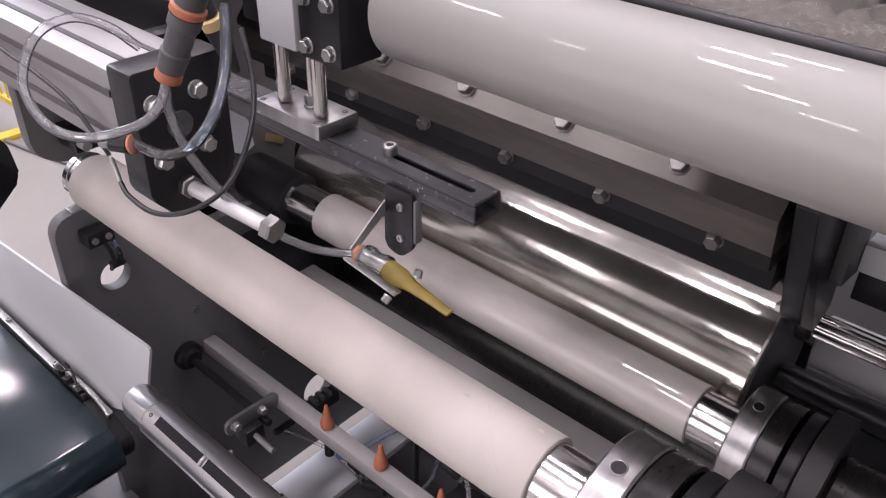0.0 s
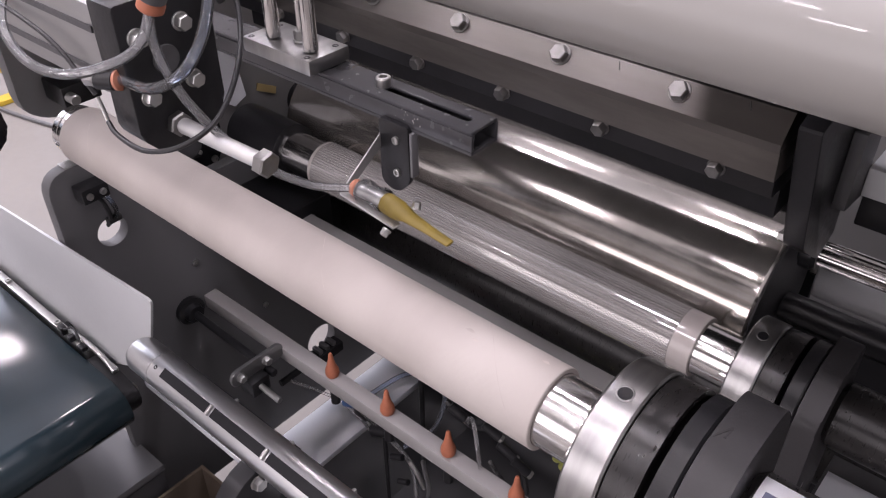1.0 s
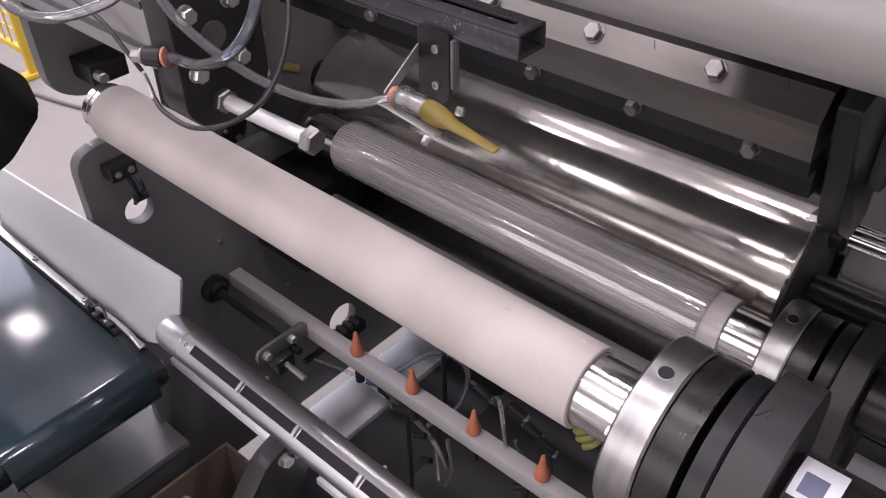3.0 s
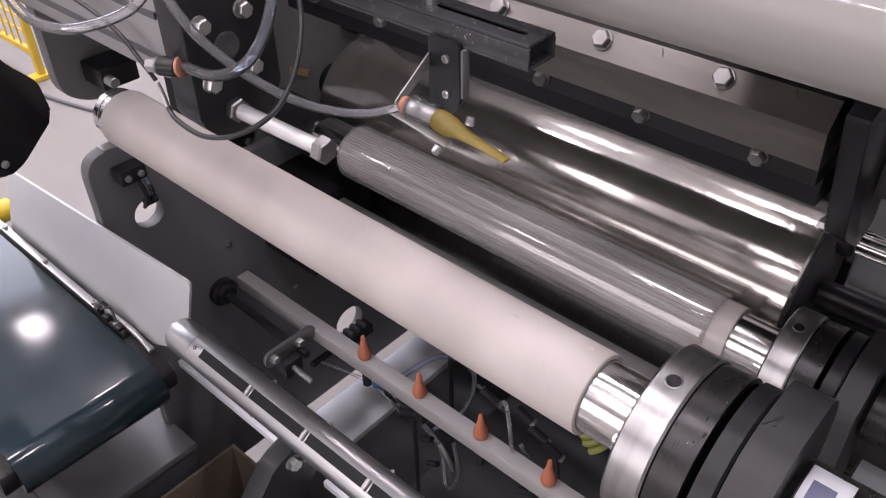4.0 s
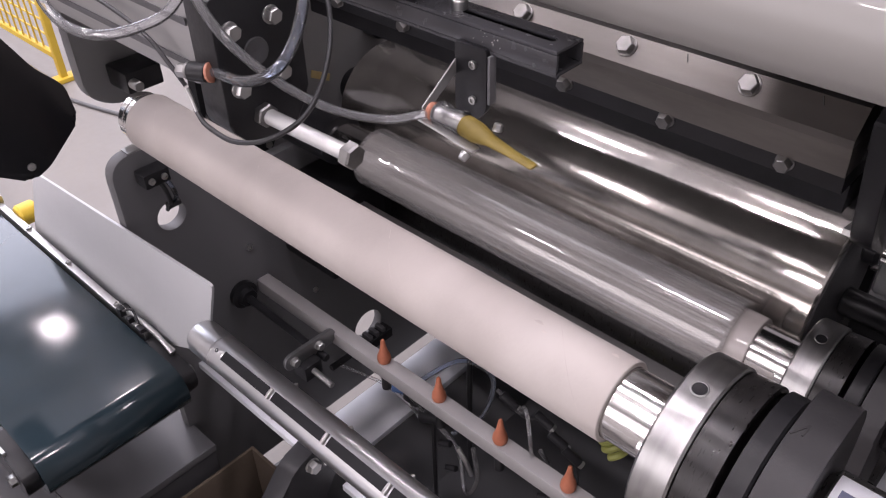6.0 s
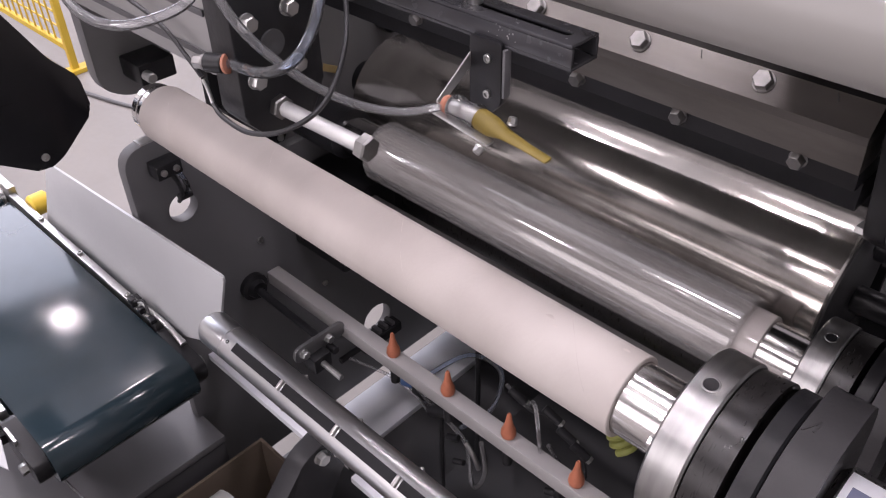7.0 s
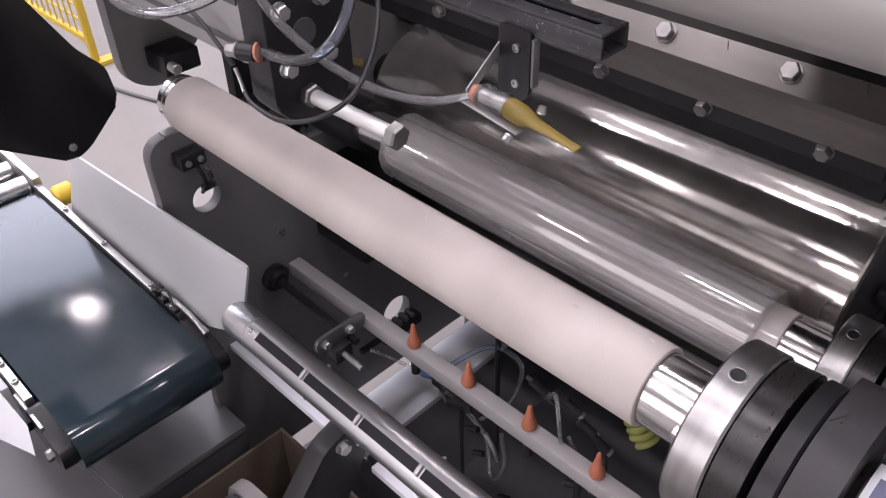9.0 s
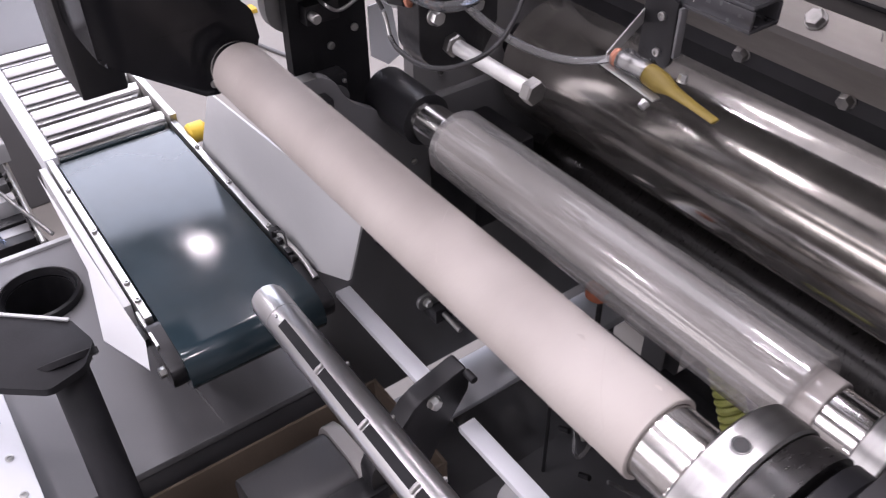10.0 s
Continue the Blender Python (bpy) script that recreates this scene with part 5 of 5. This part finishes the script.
part("pale_plate", box(0.098, 0.150, 0.700, 0.735, 0.8452, 0.8458, 0), WHITEP, shelf, "pale plate on the shelf")
part("leg", box(0.50, 0.54, 0.70, 0.75, 0.4552, 0.835, 0.002), DKGREY, shelf)

# ---- next machine beyond the roller conveyor ----
nb = thing("neighbour_machine", (-2.4, 0.3, 0.0), "grey neighbouring machine with dark top and small fittings", "machine")
part("body", box(-2.95, -2.25, -0.35, 0.42, 0.0, 0.46, 0.01), GREY, nb)
part("top_plate", box(-2.96, -2.24, -0.36, 0.40, 0.46, 0.48, 0.004), DKGREY, nb, "dark top plate")
part("rail", box(-2.98, -2.2, 0.43, 0.47, 0.40, 0.50, 0.004), LTGREY, nb)
for i in range(4):
    part("bracket", box(-2.75 + 0.15 * i, -2.70 + 0.15 * i, 0.47, 0.53, 0.42, 0.50, 0.004), BLACK, nb)
    part("stud", rod((-2.72 + 0.15 * i, 0.50, 0.50), (-2.72 + 0.15 * i, 0.50, 0.55), 0.015, 14), LTGREY, nb)
vt = thing("valve_terminal", (-1.35, 0.09, 0.0), "dark valve terminal with pale blocks and bluish hoses beside the conveyor", "pneumatics")
part("manifold", box(-1.52, -1.20, 0.03, 0.135, 0.50, 0.555, 0.004), DKGREY, vt)
part("stand", box(-1.40, -1.34, 0.05, 0.10, 0.0, 0.50, 0.003), GREY, vt)
clutter = random.Random(11)
for i in range(8):
    x = -1.51 + 0.039 * i
    part("valve", box(x, x + 0.028, 0.045, 0.125, 0.5555, 0.585 + clutter.uniform(0, 0.03), 0.003), (LTGREY, BLACK, ANOD, BLACK)[i % 4], vt)
    part("cap", rod((x + 0.014, 0.115, 0.56), (x + 0.014, 0.140, 0.56 + clutter.uniform(0, 0.02)), 0.007, 12), (ZINC, CABLE)[i % 2], vt)
    y = 0.05 + clutter.uniform(0, 0.05)
    part("hose", hose([(x + 0.014, y, 0.60), (x + 0.02, y - 0.02, 0.645), (x + 0.06, y - 0.05, 0.63 + clutter.uniform(-0.02, 0.02)), (x + 0.12, y - 0.10, 0.57)], 0.0036, 8), HOSEBLUE if i % 3 else CABLE, vt)
part("cross_rod", rod((-1.50, 0.138, 0.615), (-1.18, 0.132, 0.600), 0.005, 12), ZINC, vt)
part("cross_rod", rod((-1.50, 0.060, 0.640), (-1.18, 0.150, 0.612), 0.004, 12), BOLT, vt)
part("pale_block", box(-1.50, -1.45, 0.100, 0.150, 0.62, 0.66, 0.003), LTGREY, vt, "pale plastic block")

# ---- yellow safety fence in the distance ----
fence = thing("yellow_safety_fence", (-3.3, 1.3, 0.0), "yellow welded mesh safety fence", "fence")
FX0, FX1, FY = -4.6, -3.18, 1.29
part("post", box(FX1 - 0.014, FX1 + 0.014, FY - 0.014, FY + 0.014, 0.0205, 1.2, 0.002), YELLOW, fence)
part("foot", box(FX1 - 0.03, FX1 + 0.03, FY - 0.16, FY + 0.10, 0, 0.02, 0.004), YELLOW, fence)
part("bottom_rail", box(FX0, FX1 - 0.0145, FY - 0.010, FY + 0.010, 0.095, 0.12, 0.002), YELLOW, fence)
for i in range(22):
    x = FX0 + i * 0.0625
    part("wire", box(x, x + 0.006, FY - 0.003, FY + 0.003, 0.12, 1.2, 0), YELLOW, fence)
for k in range(16):
    part("wire", box(FX0, FX1 - 0.03, FY + 0.0035, FY + 0.0095, 0.18 + 0.062 * k, 0.186 + 0.062 * k, 0), YELLOW, fence)
floor_cable = solo("floor_cable", hose([(-4.5, 1.0, 0.008), (-3.4, 1.15, 0.008), (-2.8, 1.26, 0.008), (-2.3, 1.45, 0.008)], 0.008, 8), GREY, (-3, 1.2, 0), "grey cable lying on the floor", "cable")


# ---- what moves ----
def motions():
    slide = [(0.0, 0.0), (9.0, 0.0), (9.1, -0.003), (9.2, -0.0125), (9.3, -0.0400), (9.4, -0.0727), (9.5, -0.0953), (9.6, -0.1065), (9.7, -0.1078), (10.0, -0.1078)]
    drift = [(0.0, 0.0), (2.0, -0.003), (4.5, -0.008), (7.0, -0.014), (9.0, -0.020)]

    def back(t):
        for (t0, a), (t1, b) in zip(drift, drift[1:]):
            if t0 <= t <= t1:
                return a + (b - a) * (t - t0) / (t1 - t0)
        return drift[-1][1]
    for ob in (valve, paper):
        p = BASE[ob.name]
        walk(ob, [(t, pose(p.x, p.y + d, p.z)) for t, d in slide])
    # the waiting spindle lifts a little as the carriage settles; the bare mandrel swings a shorter way
    for ob in (spA, core_a):
        p = BASE[ob.name]
        walk(ob, [(t, pose(p.x, p.y + d, p.z)) for t, d in slide[:-1]] + [(9.9, pose(p.x, p.y - 0.1078, p.z + 0.002)), (10.0, pose(p.x, p.y - 0.0985, p.z + 0.011))])
    p = BASE[spC.name]
    walk(spC, [(t, pose(p.x, p.y + d * (0.86 if t < 9.55 else 0.90), p.z)) for t, d in slide])
    times = [0.0, 2.0, 4.5, 7.0] + [t for t, d in slide[1:]]
    sl = dict(slide)
    for ob in (spB, core_b, film):
        p = BASE[ob.name]
        walk(ob, [(t, pose(p.x, p.y + back(t) + sl.get(t, 0.0), p.z)) for t in times])
    grow = [(0.0, -0.0127), (0.7, -0.0122), (1.4, -0.0110), (2.5, -0.0094), (4.5, -0.0068), (6.0, -0.0047), (7.5, -0.0024), (9.0, 0.0), (10.0, 0.0)]
    for ob, a in FILM_PIECES:
        walk(ob, [(t, pose(0, d * math.cos(a), d * math.sin(a))) for t, d in grow])
    rise = [(0.0, 0.0), (1.3, 0.0), (1.4, 0.007), (1.5, 0.031), (1.6, 0.042), (1.7, 0.044), (2.0, 0.044), (10.0, 0.044)]
    for ob in LIFTED:
        p = BASE[ob.name]
        walk(ob, [(t, pose(p.x, p.y, p.z + d)) for t, d in rise])
    # the hose swings about the nozzle as it rises, and its far end carries the loop along
    axis = Vector((-0.28, 0.29, -0.21)).normalized()
    far = Vector((-0.186, 0.296, 1.367)) - Vector(NZ)

    def swing(d):
        return Matrix.Rotation(radians(-15.0 * d / 0.044), 4, axis)
    walk(nz_hose, [(t, Matrix.Translation(Vector(NZ) + Vector((0, 0, d))) @ swing(d)) for t, d in rise])
    for ob in (ring, conn):
        p = BASE[ob.name]
        walk(ob, [(t, Matrix.Translation(p + Vector((0, 0, d)) + swing(d) @ far - far)) for t, d in rise])


motions()
